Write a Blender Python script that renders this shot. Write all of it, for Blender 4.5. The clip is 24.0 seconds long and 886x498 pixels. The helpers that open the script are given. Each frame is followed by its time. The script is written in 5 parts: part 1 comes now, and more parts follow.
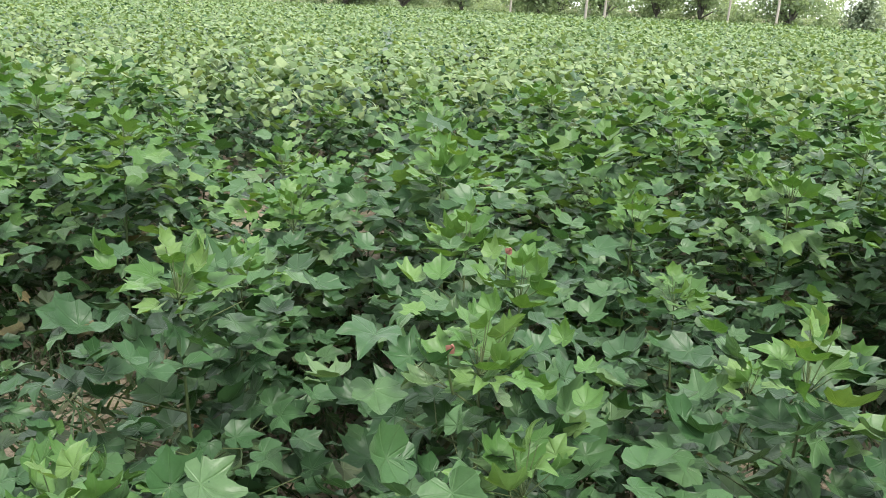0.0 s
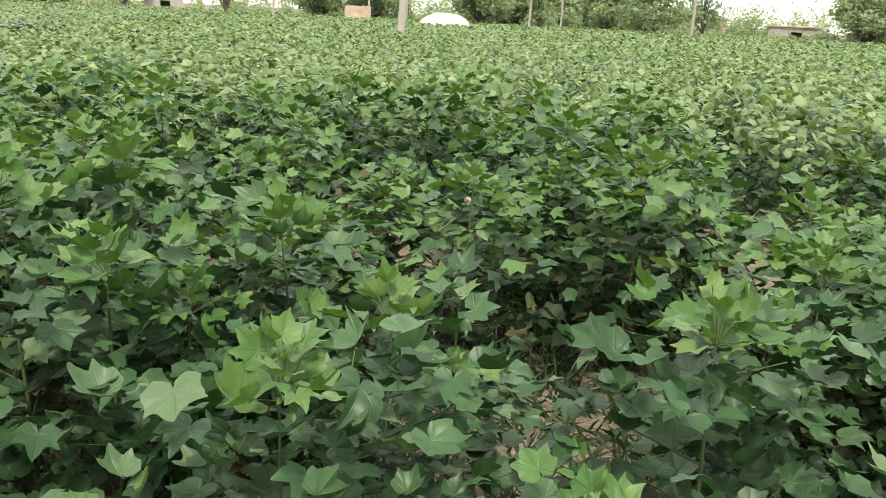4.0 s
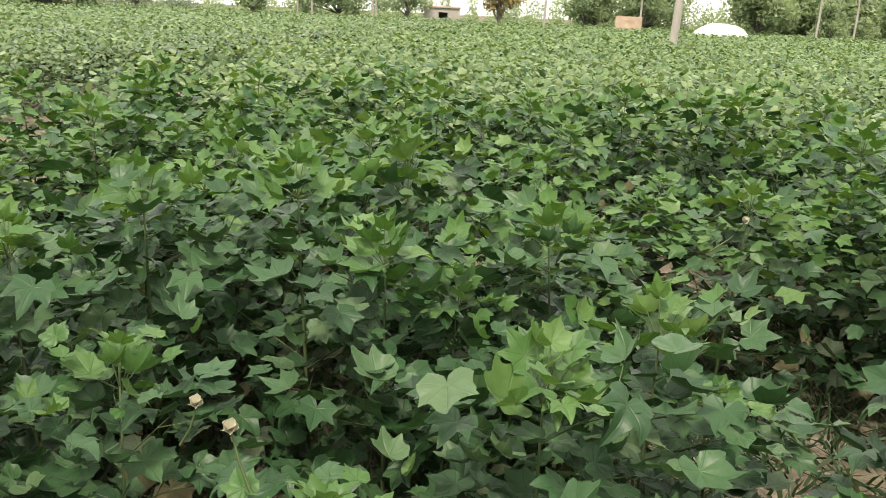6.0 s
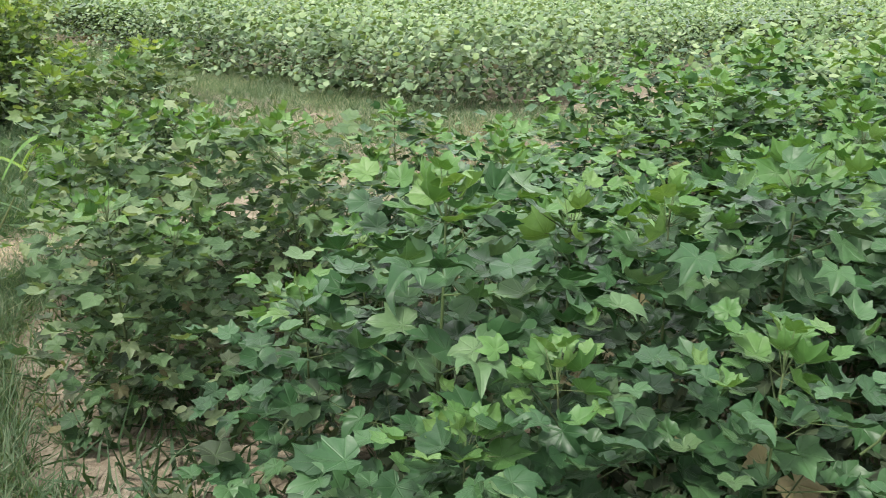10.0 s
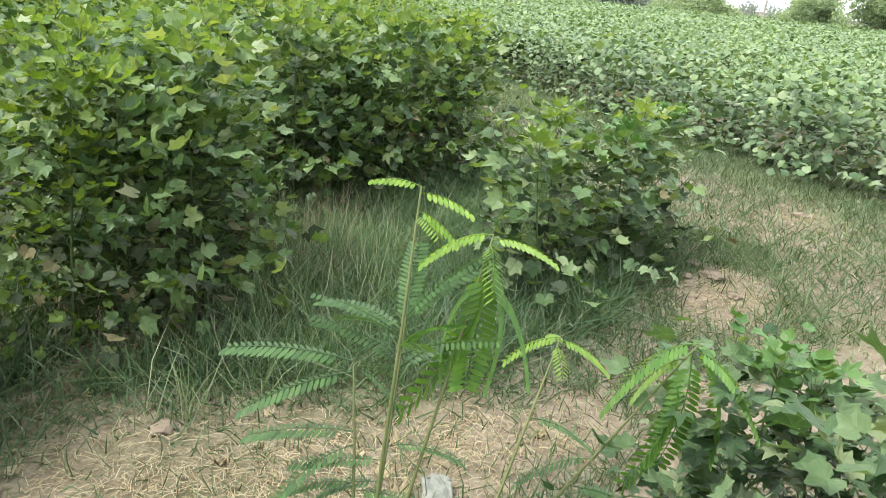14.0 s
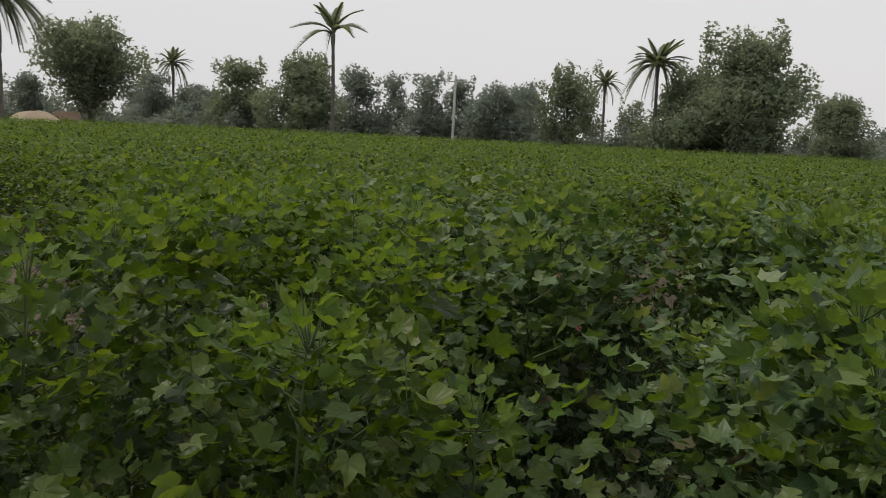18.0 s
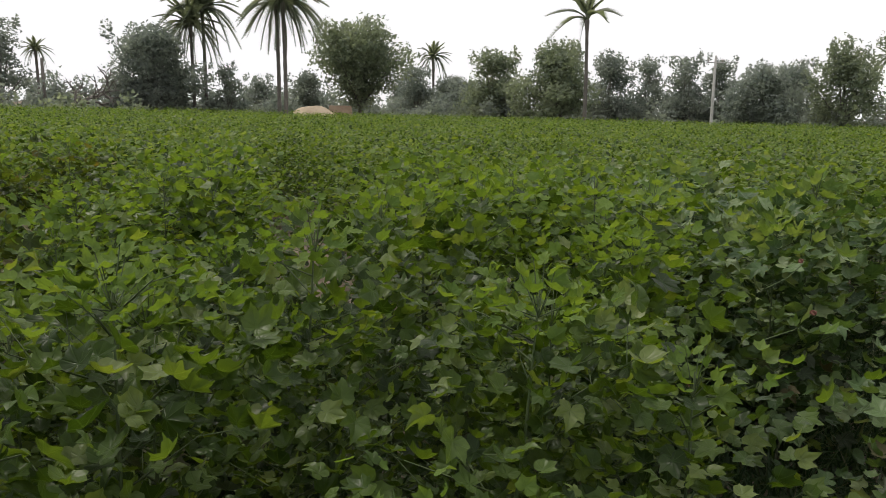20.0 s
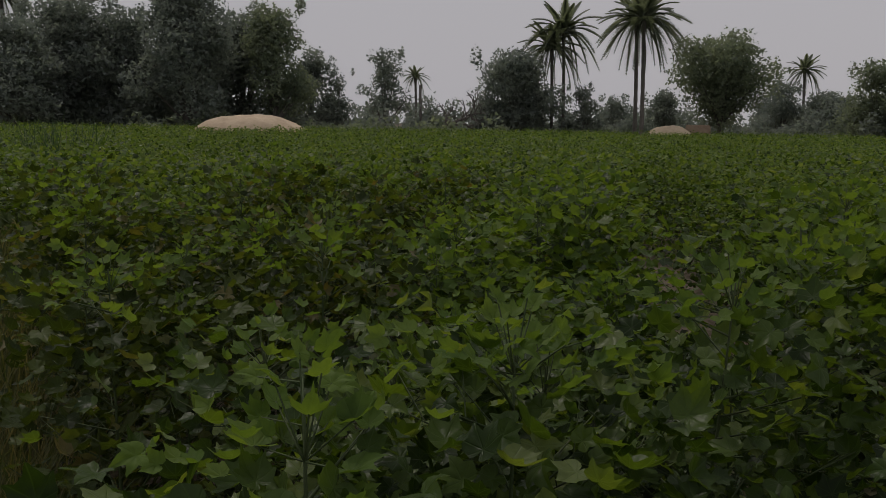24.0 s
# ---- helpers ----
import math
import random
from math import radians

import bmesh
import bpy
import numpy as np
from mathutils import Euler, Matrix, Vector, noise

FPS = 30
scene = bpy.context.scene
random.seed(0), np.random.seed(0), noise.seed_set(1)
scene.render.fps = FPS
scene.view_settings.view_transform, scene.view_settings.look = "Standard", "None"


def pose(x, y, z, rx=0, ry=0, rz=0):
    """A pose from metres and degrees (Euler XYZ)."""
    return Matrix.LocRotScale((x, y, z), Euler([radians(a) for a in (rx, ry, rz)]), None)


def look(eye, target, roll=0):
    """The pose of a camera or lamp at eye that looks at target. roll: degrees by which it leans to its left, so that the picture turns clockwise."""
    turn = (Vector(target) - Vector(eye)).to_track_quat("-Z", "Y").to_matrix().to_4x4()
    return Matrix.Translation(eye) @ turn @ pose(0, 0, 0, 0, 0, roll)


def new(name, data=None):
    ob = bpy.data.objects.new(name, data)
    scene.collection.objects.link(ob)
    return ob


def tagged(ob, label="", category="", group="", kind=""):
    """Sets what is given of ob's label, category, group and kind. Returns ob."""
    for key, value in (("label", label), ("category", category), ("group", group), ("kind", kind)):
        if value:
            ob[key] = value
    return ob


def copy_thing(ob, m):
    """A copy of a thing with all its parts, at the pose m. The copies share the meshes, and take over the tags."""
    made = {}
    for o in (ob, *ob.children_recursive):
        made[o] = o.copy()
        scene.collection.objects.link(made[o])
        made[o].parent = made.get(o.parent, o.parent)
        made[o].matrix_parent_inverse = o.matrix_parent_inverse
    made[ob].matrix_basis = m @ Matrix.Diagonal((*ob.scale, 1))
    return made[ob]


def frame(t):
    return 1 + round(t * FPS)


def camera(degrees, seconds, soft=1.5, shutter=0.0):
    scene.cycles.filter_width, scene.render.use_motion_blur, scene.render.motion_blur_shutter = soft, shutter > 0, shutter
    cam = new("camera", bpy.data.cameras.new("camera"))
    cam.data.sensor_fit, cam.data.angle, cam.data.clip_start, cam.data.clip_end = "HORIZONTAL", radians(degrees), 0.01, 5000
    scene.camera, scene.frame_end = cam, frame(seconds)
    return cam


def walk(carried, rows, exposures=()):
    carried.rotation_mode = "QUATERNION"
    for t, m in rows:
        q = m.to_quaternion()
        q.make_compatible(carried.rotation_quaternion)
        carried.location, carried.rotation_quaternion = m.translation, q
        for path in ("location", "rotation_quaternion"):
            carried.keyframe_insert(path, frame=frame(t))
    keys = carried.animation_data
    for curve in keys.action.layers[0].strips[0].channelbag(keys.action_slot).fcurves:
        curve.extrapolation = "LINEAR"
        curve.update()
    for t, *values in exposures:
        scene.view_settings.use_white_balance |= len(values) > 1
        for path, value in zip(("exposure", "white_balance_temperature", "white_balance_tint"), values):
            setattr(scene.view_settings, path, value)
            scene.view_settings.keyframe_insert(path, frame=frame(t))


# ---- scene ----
cam = camera(56.3, 24.0, soft=0.6, shutter=0.1)
PATH = [
    (0, (0.024, 0.025, 1.594), (-0.174, 1.931, 1.024), 2.4),
    (0.5, (0.009, 0.011, 1.597), (-0.306, 1.901, 1.024), 2.1),
    (1, (-0.007, -0.004, 1.599), (-0.438, 1.863, 1.029), 1.9),
    (1.5, (-0.031, -0.022, 1.606), (-0.576, 1.817, 1.039), 2.0),
    (2, (-0.05, -0.036, 1.613), (-0.726, 1.76, 1.049), 2.2),
    (2.5, (-0.079, -0.034, 1.611), (-0.888, 1.707, 1.052), 2.4),
    (4.5, (-0.218, 0.071, 1.564), (-1.528, 1.483, 1.022), 2.8),
    (5, (-0.23, 0.064, 1.562), (-1.648, 1.368, 1.017), 2.7),
    (5.5, (-0.234, 0.053, 1.562), (-1.75, 1.242, 1.016), 2.7),
    (6, (-0.235, 0.033, 1.564), (-1.836, 1.105, 1.017), 2.6),
    (6.5, (-0.245, 0.01, 1.567), (-1.914, 0.968, 1.015), 2.7),
    (7, (-0.264, -0.001, 1.563), (-1.993, 0.84, 1.001), 2.5),
    (7.5, (-0.262, -0.022, 1.568), (-2.043, 0.687, 0.993), 2.0),
    (8, (-0.248, -0.058, 1.575), (-2.071, 0.515, 0.985), 1.6),
    (8.5, (-0.242, -0.076, 1.575), (-2.099, 0.339, 0.961), 0.8),
    (9, (-0.233, -0.11, 1.579), (-2.113, 0.141, 0.945), 0.4),
    (9.5, (-0.25, -0.15, 1.583), (-2.142, -0.085, 0.939), 0.2),
    (10, (-0.332, -0.239, 1.572), (-2.222, -0.363, 0.929), 0.6),
    (10.5, (-0.466, -0.391, 1.577), (-2.331, -0.716, 0.933), 1.6),
    (11, (-0.615, -0.581, 1.579), (-2.431, -1.126, 0.943), 2.6),
    (11.5, (-0.867, -0.78, 1.577), (-2.6, -1.544, 0.934), 3.8),
    (13.5, (-1.877, -1.937, 1.576), (-3.573, -2.72, 0.862), 5.2),
    (14, (-2.146, -2.153, 1.559), (-3.882, -2.935, 0.945), 5.5),
    (14.5, (-2.37, -2.362, 1.551), (-4.139, -3.126, 1.015), 6.6),
    (15, (-2.557, -2.582, 1.518), (-4.303, -3.342, 0.907), 6.0),
    (15.5, (-2.701, -2.829, 1.499), (-4.24, -3.939, 0.865), 2.8),
    (16, (-2.815, -3.09, 1.513), (-4.158, -4.472, 0.977), 1.6),
    (16.5, (-2.948, -3.406, 1.511), (-4.178, -4.928, 1.096), 1.1),
    (17, (-2.993, -3.593, 1.502), (-4.08, -5.239, 1.17), 1.2),
    (17.5, (-2.931, -3.623, 1.547), (-3.894, -5.349, 1.241), 2.3),
    (18, (-2.84, -3.605, 1.598), (-3.678, -5.4, 1.321), 2.9),
    (18.5, (-2.801, -3.578, 1.621), (-3.492, -5.437, 1.36), 2.8),
    (20.5, (-2.823, -3.364, 1.606), (-2.937, -5.332, 1.265), 1.0),
    (21, (-2.807, -3.384, 1.614), (-2.76, -5.354, 1.272), 0.8),
    (21.5, (-2.788, -3.476, 1.607), (-2.584, -5.437, 1.273), 0.7),
    (22, (-2.763, -3.543, 1.612), (-2.428, -5.487, 1.286), 0.7),
    (22.5, (-2.742, -3.585, 1.621), (-2.308, -5.511, 1.302), 0.6),
    (23, (-2.711, -3.635, 1.624), (-2.207, -5.547, 1.32), 0.6),
    (23.5, (-2.673, -3.68, 1.62), (-2.134, -5.584, 1.333), 1.0),
    (24, (-2.65, -3.722, 1.615), (-2.1, -5.621, 1.315), 0.9),
]
EXPOSURES = [(0.0, 1.12, 6500, 8), (2.5, 1.12, 6500, 8), (4.5, 0.88, 7100, 10), (7.0, 0.86, 7200, 10), (8.5, 1.05, 6600, 8), (10.0, 1.22, 6500, 7), (11.5, 1.42, 6400, 6), (14.0, 1.3, 6400, 7),
             (15.0, 1.15, 6900, 9), (16.0, 1.52, 6900, 10), (17.0, 0.42, 6700, 10), (18.0, -0.76, 6700, 12), (18.5, -0.78, 6700, 12), (20.5, -0.05, 6600, 14), (21.0, 0.02, 6500, 14), (22.0, -0.05, 6500, 15), (22.6, -0.45, 6500, 16), (23.0, -1.14, 6600, 17), (24.0, -1.62, 6600, 17)]
walk(cam, [(t, look(eye, target, roll)) for t, eye, target, roll in PATH], EXPOSURES)

# ---- sky and sun ----
SUN_EL, SUN_YAW = 60.0, 232.0          # degrees; the sun stands behind thin cloud to the south-east
world = bpy.data.worlds.new("hazy_sky")
scene.world = world
world.use_nodes = True
wn, wl = world.node_tree.nodes, world.node_tree.links
wn.clear()
sky = wn.new("ShaderNodeTexSky")
sky.sky_type = "NISHITA"
sky.sun_disc = False
sky.sun_elevation = radians(SUN_EL)
sky.sun_rotation = radians(SUN_YAW)
sky.dust_density, sky.air_density, sky.ozone_density = 6.0, 1.2, 1.0
haze = wn.new("ShaderNodeMix")
haze.data_type = "RGBA"
haze.inputs[0].default_value = 0.85
haze.inputs[7].default_value = (13.6, 13.9, 14.3, 1)
bg = wn.new("ShaderNodeBackground")
bg.inputs[1].default_value = 0.1
wo = wn.new("ShaderNodeOutputWorld")
wl.new(sky.outputs[0], haze.inputs[6])
wl.new(haze.outputs[2], bg.inputs[0])
wl.new(bg.outputs[0], wo.inputs[0])
sun = new("sun", bpy.data.lights.new("sun", "SUN"))
sun.data.energy, sun.data.angle, sun.data.color = 3.2, radians(10), (1.0, 0.95, 0.86)
sy = radians(SUN_YAW)
sun_way = Vector((-math.sin(sy) * math.cos(radians(SUN_EL)), math.cos(sy) * math.cos(radians(SUN_EL)), math.sin(radians(SUN_EL))))
sun.matrix_world = look(sun_way * 50, (0, 0, 0))

# ---- materials ----


def material(name):
    m = bpy.data.materials.new(name)
    m.use_nodes = True
    nt = m.node_tree
    nt.nodes.clear()
    out = nt.nodes.new("ShaderNodeOutputMaterial")
    return m, nt.nodes, nt.links, out


def mixed(nodes, links, kind, fac, a, b):
    """A colour mix; fac, a and b are sockets or values."""
    mx = nodes.new("ShaderNodeMix")
    mx.data_type, mx.blend_type = "RGBA", kind
    for sock, v in ((mx.inputs[0], fac), (mx.inputs[6], a), (mx.inputs[7], b)):
        if isinstance(v, bpy.types.NodeSocket):
            links.new(v, sock)
        elif isinstance(v, tuple):
            sock.default_value = (*v, 1) if len(v) == 3 else v
        else:
            sock.default_value = v
    return mx.outputs[2]


def sums(nodes, links, op, a, b=0.0, c=0.0):
    n = nodes.new("ShaderNodeMath")
    n.operation = op
    for sock, v in zip(n.inputs, (a, b, c)):
        if isinstance(v, bpy.types.NodeSocket):
            links.new(v, sock)
        else:
            sock.default_value = v
    return n.outputs[0]


def grain(nodes, links, scale, detail=4.0, rough=0.6, coords=None):
    n = nodes.new("ShaderNodeTexNoise")
    n.inputs["Scale"].default_value, n.inputs["Detail"].default_value, n.inputs["Roughness"].default_value = scale, detail, rough
    if coords is not None:
        links.new(coords, n.inputs["Vector"])
    return n.outputs[0]


def ramp(nodes, links, fac, stops):
    r = nodes.new("ShaderNodeValToRGB")
    els = r.color_ramp.elements
    while len(els) < len(stops):
        els.new(0.5)
    for e, (p, c) in zip(els, stops):
        e.position, e.color = p, (*c, 1)
    links.new(fac, r.inputs[0])
    return r.outputs[0]


def place_coords(nodes):
    return nodes.new("ShaderNodeNewGeometry").outputs["Position"]


def leaf_material(name, stops, back, veins=0.0, rough=0.5, through_part=0.45, patch=0.25, spec=0.35, down=0.0):
    """A leaf: each leaf its own green, lighter veins, light that passes through it."""
    m, nodes, links, out = material(name)
    rnd = sums(nodes, links, "FRACT", sums(nodes, links, "ADD", nodes.new("ShaderNodeObjectInfo").outputs["Random"],
                                           nodes.new("ShaderNodeNewGeometry").outputs["Random Per Island"]))
    col = ramp(nodes, links, rnd, stops)
    pos = place_coords(nodes)
    broad = grain(nodes, links, 0.55, 3.0, 0.6, pos)
    col = mixed(nodes, links, "MULTIPLY", patch, col, ramp(nodes, links, broad, [(0.35, (0.5, 0.58, 0.5)), (0.65, (1.35, 1.3, 1.05))]))
    fine = grain(nodes, links, 60.0, 3.0, 0.7, pos)
    col = mixed(nodes, links, "MULTIPLY", 0.5, col, ramp(nodes, links, fine, [(0.3, (0.72, 0.75, 0.72)), (0.7, (1.2, 1.18, 1.12))]))
    bump_from = fine
    if veins:
        uv = nodes.new("ShaderNodeUVMap")
        sep = nodes.new("ShaderNodeSeparateXYZ")
        links.new(uv.outputs[0], sep.inputs[0])
        ang = sums(nodes, links, "ARCTAN2", sep.outputs[0], sep.outputs[1])
        r = nodes.new("ShaderNodeVectorMath")
        r.operation = "LENGTH"
        links.new(uv.outputs[0], r.inputs[0])
        # distance across the nearest of the veins, which fan out every 0.82 rad
        near = sums(nodes, links, "PINGPONG", ang, 0.41)
        across = sums(nodes, links, "MULTIPLY", near, r.outputs["Value"])
        line = nodes.new("ShaderNodeMapRange")
        links.new(across, line.inputs[0])
        line.inputs[1].default_value, line.inputs[2].default_value = 0.006, 0.035
        line.inputs[3].default_value, line.inputs[4].default_value = 1.0, 0.0
        vein = sums(nodes, links, "MULTIPLY", line.outputs[0], veins)
        col = mixed(nodes, links, "MIX", vein, col, (0.12, 0.20, 0.075))
        bump_from = sums(nodes, links, "SUBTRACT", fine, line.outputs[0])
    bsdf = nodes.new("ShaderNodeBsdfPrincipled")
    links.new(col, bsdf.inputs["Base Color"])
    bsdf.inputs["Roughness"].default_value = rough
    bsdf.inputs["Specular IOR Level"].default_value = spec
    # fine pale hairs and dust on the blade
    bsdf.inputs["Sheen Weight"].default_value, bsdf.inputs["Sheen Roughness"].default_value = down, 0.45
    bsdf.inputs["Sheen Tint"].default_value = (0.80, 0.92, 0.70, 1)
    bump = nodes.new("ShaderNodeBump")
    bump.inputs["Strength"].default_value, bump.inputs["Distance"].default_value = 0.35, 0.004
    links.new(bump_from, bump.inputs["Height"])
    links.new(bump.outputs[0], bsdf.inputs["Normal"])
    trans = nodes.new("ShaderNodeBsdfTranslucent")
    links.new(mixed(nodes, links, "MULTIPLY", 1.0, col, back), trans.inputs[0])
    mixs = nodes.new("ShaderNodeMixShader")
    mixs.inputs[0].default_value = through_part
    links.new(bsdf.outputs[0], mixs.inputs[1])
    links.new(trans.outputs[0], mixs.inputs[2])
    links.new(mixs.outputs[0], out.inputs[0])
    return m


def plain_material(name, stops, scale, rough=0.85, bump=0.5, depth=0.01, stretch=None, spec=0.25):
    """A weathered surface: grain at two scales between the given colours, with relief."""
    m, nodes, links, out = material(name)
    tc = nodes.new("ShaderNodeTexCoord")
    mp = nodes.new("ShaderNodeMapping")
    links.new(tc.outputs["Object"], mp.inputs[0])
    mp.inputs["Scale"].default_value = stretch or (1, 1, 1)
    a = grain(nodes, links, scale, 5.0, 0.65, mp.outputs[0])
    b = grain(nodes, links, scale * 7, 4.0, 0.7, mp.outputs[0])
    fac = sums(nodes, links, "ADD", sums(nodes, links, "MULTIPLY", a, 0.65), sums(nodes, links, "MULTIPLY", b, 0.35))
    rnd = nodes.new("ShaderNodeObjectInfo").outputs["Random"]
    fac = sums(nodes, links, "ADD", fac, sums(nodes, links, "MULTIPLY_ADD", rnd, 0.12, -0.06))
    bsdf = nodes.new("ShaderNodeBsdfPrincipled")
    links.new(ramp(nodes, links, fac, stops), bsdf.inputs["Base Color"])
    bsdf.inputs["Roughness"].default_value = rough
    bsdf.inputs["Specular IOR Level"].default_value = spec
    bp = nodes.new("ShaderNodeBump")
    bp.inputs["Strength"].default_value, bp.inputs["Distance"].default_value = bump, depth
    links.new(fac, bp.inputs["Height"])
    links.new(bp.outputs[0], bsdf.inputs["Normal"])
    links.new(bsdf.outputs[0], out.inputs[0])
    return m


COTTON = leaf_material("cotton_leaf", [(0.0, (0.015, 0.042, 0.016)), (0.45, (0.026, 0.068, 0.026)), (0.85, (0.041, 0.088, 0.035)), (1.0, (0.070, 0.116, 0.054))],
                       (1.3, 1.45, 0.5), veins=0.06, rough=0.42, through_part=0.15, spec=0.26, down=0.05)
COTTON_PALE = leaf_material("pale_cotton_leaf", [(0.0, (0.040, 0.076, 0.038)), (0.45, (0.092, 0.146, 0.072)), (0.85, (0.145, 0.200, 0.108)), (1.0, (0.22, 0.265, 0.165))],
                            (1.4, 1.4, 0.6), veins=0.12, rough=0.5, through_part=0.22, spec=0.30, down=0.15)
COTTON_EDGE = leaf_material("pale_edge_cotton_leaf", [(0.0, (0.026, 0.054, 0.022)), (0.4, (0.072, 0.124, 0.049)), (0.8, (0.118, 0.178, 0.076)), (1.0, (0.185, 0.226, 0.125))],
                            (1.6, 1.55, 0.5), veins=0.14, rough=0.42, through_part=0.34, spec=0.26, down=0.06)
COTTON_DUSTY = leaf_material("dusty_cotton_leaf", [(0.0, (0.024, 0.052, 0.023)), (0.4, (0.050, 0.092, 0.041)), (0.8, (0.088, 0.136, 0.066)), (1.0, (0.17, 0.205, 0.12))],
                             (1.5, 1.5, 0.6), veins=0.16, rough=0.48, through_part=0.32, spec=0.2, down=0.05)
COTTON_GOLD = leaf_material("yellow_green_cotton_leaf", [(0.0, (0.018, 0.036, 0.009)), (0.4, (0.050, 0.086, 0.020)), (0.8, (0.088, 0.134, 0.033)), (1.0, (0.140, 0.180, 0.064))],
                            (1.7, 1.65, 0.36), veins=0.12, rough=0.38, through_part=0.44, spec=0.20, down=0.0)
COTTON_YOUNG = leaf_material("cotton_young_leaf", [(0.0, (0.042, 0.102, 0.027)), (0.6, (0.064, 0.134, 0.038)), (1.0, (0.096, 0.164, 0.054))], (1.5, 1.45, 0.5), veins=0.12, rough=0.45, through_part=0.26, spec=0.28, down=0.06)
# paler copies of the leaf: far haze and lit tops put into colour
COTTON_TOP = leaf_material("brightened_cotton_top_leaf", [(0.0, (0.070, 0.122, 0.048)), (0.6, (0.122, 0.184, 0.080)), (1.0, (0.200, 0.255, 0.135))], (1.4, 1.4, 0.55), veins=0.10, rough=0.55, through_part=0.28, spec=0.30, down=0.20)
GOLD_TOP = leaf_material("brightened_golden_top_leaf", [(0.0, (0.085, 0.142, 0.040)), (0.6, (0.125, 0.186, 0.060)), (1.0, (0.180, 0.232, 0.095))], (1.5, 1.45, 0.5), veins=0.12, rough=0.5, through_part=0.44, spec=0.10, down=0.0)
COTTON_WORN = leaf_material("worn_cotton_leaf", [(0.0, (0.022, 0.036, 0.010)), (0.5, (0.050, 0.074, 0.019)), (0.85, (0.080, 0.104, 0.030)), (1.0, (0.125, 0.105, 0.048))], (1.6, 1.5, 0.4), veins=0.12, rough=0.45, through_part=0.40, spec=0.15)
GOLD_YOUNG = leaf_material("golden_young_leaf", [(0.0, (0.085, 0.145, 0.034)), (1.0, (0.140, 0.205, 0.054))], (1.5, 1.45, 0.45), veins=0.14, rough=0.5, through_part=0.46, spec=0.08, down=0.0)
COTTON_OLD = leaf_material("cotton_old_leaf", [(0.0, (0.024, 0.038, 0.022)), (0.8, (0.052, 0.066, 0.038)), (1.0, (0.115, 0.095, 0.050))], (1.3, 1.2, 0.6), veins=0.15, rough=0.6, through_part=0.20, spec=0.2, down=0.06)
STEM = plain_material("cotton_stem", [(0.3, (0.046, 0.080, 0.026)), (0.6, (0.062, 0.082, 0.032)), (0.85, (0.085, 0.052, 0.034))], 14, 0.7, 0.3, 0.003)
PETAL = plain_material("cotton_petal", [(0.3, (0.36, 0.34, 0.24)), (0.7, (0.46, 0.44, 0.34))], 40, 0.6, 0.3, 0.002)
PETAL_PINK = plain_material("withered_petal", [(0.3, (0.26, 0.11, 0.09)), (0.7, (0.38, 0.20, 0.15))], 40, 0.7, 0.4, 0.002)
GRASS = leaf_material("grass_blade", [(0.0, (0.033, 0.066, 0.030)), (0.6, (0.054, 0.092, 0.044)), (0.88, (0.096, 0.131, 0.081)), (1.0, (0.191, 0.191, 0.145))], (1.5, 1.6, 0.6), rough=0.6, through_part=0.3, patch=0.4)
GRASS_DARK = leaf_material("dark_grass_blade", [(0.0, (0.022, 0.048, 0.020)), (0.6, (0.038, 0.070, 0.030)), (0.9, (0.070, 0.100, 0.055)), (1.0, (0.150, 0.150, 0.110))], (1.5, 1.6, 0.6), rough=0.55, through_part=0.3, patch=0.4)
GRASS_TALL = leaf_material("tall_grass_blade", [(0.0, (0.036, 0.076, 0.036)), (0.6, (0.066, 0.116, 0.060)), (0.88, (0.115, 0.158, 0.100)), (1.0, (0.22, 0.23, 0.175))], (1.5, 1.6, 0.6), rough=0.6, through_part=0.34, patch=0.4)
GRASS_PALE = leaf_material("pale_grass_blade", [(0.0, (0.105, 0.155, 0.088)), (0.55, (0.175, 0.220, 0.140)), (1.0, (0.29, 0.30, 0.225))], (1.4, 1.4, 0.7), rough=0.65, through_part=0.3, patch=0.4)
STRAW = leaf_material("dry_straw", [(0.0, (0.135, 0.105, 0.065)), (0.5, (0.225, 0.185, 0.125)), (1.0, (0.32, 0.28, 0.205))], (1.2, 1.1, 0.8), rough=0.8, through_part=0.12, patch=0.5)
DEADROOT = plain_material("dry_stalk", [(0.25, (0.085, 0.062, 0.042)), (0.55, (0.165, 0.125, 0.085)), (0.8, (0.26, 0.21, 0.15))], 9, 0.85, 0.5, 0.003)
FROND_YELLOW = leaf_material("young_frond", [(0.0, (0.105, 0.190, 0.030)), (1.0, (0.160, 0.250, 0.044))], (1.7, 1.7, 0.5), rough=0.5, through_part=0.4, patch=0.2)
FROND_BRIGHT = leaf_material("bright_frond", [(0.0, (0.062, 0.140, 0.029)), (1.0, (0.098, 0.189, 0.039))], (1.7, 1.7, 0.5), rough=0.5, through_part=0.4, patch=0.2)
FROND = leaf_material("sapling_frond", [(0.0, (0.036, 0.081, 0.029)), (1.0, (0.065, 0.130, 0.042))], (1.6, 1.6, 0.6), rough=0.5, through_part=0.35, patch=0.2)
# far trees' distance haze is put into these two pale blue-grey leaf colours
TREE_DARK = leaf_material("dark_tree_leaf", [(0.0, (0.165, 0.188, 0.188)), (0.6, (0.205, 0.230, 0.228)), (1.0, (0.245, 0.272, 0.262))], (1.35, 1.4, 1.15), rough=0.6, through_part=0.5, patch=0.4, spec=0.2)
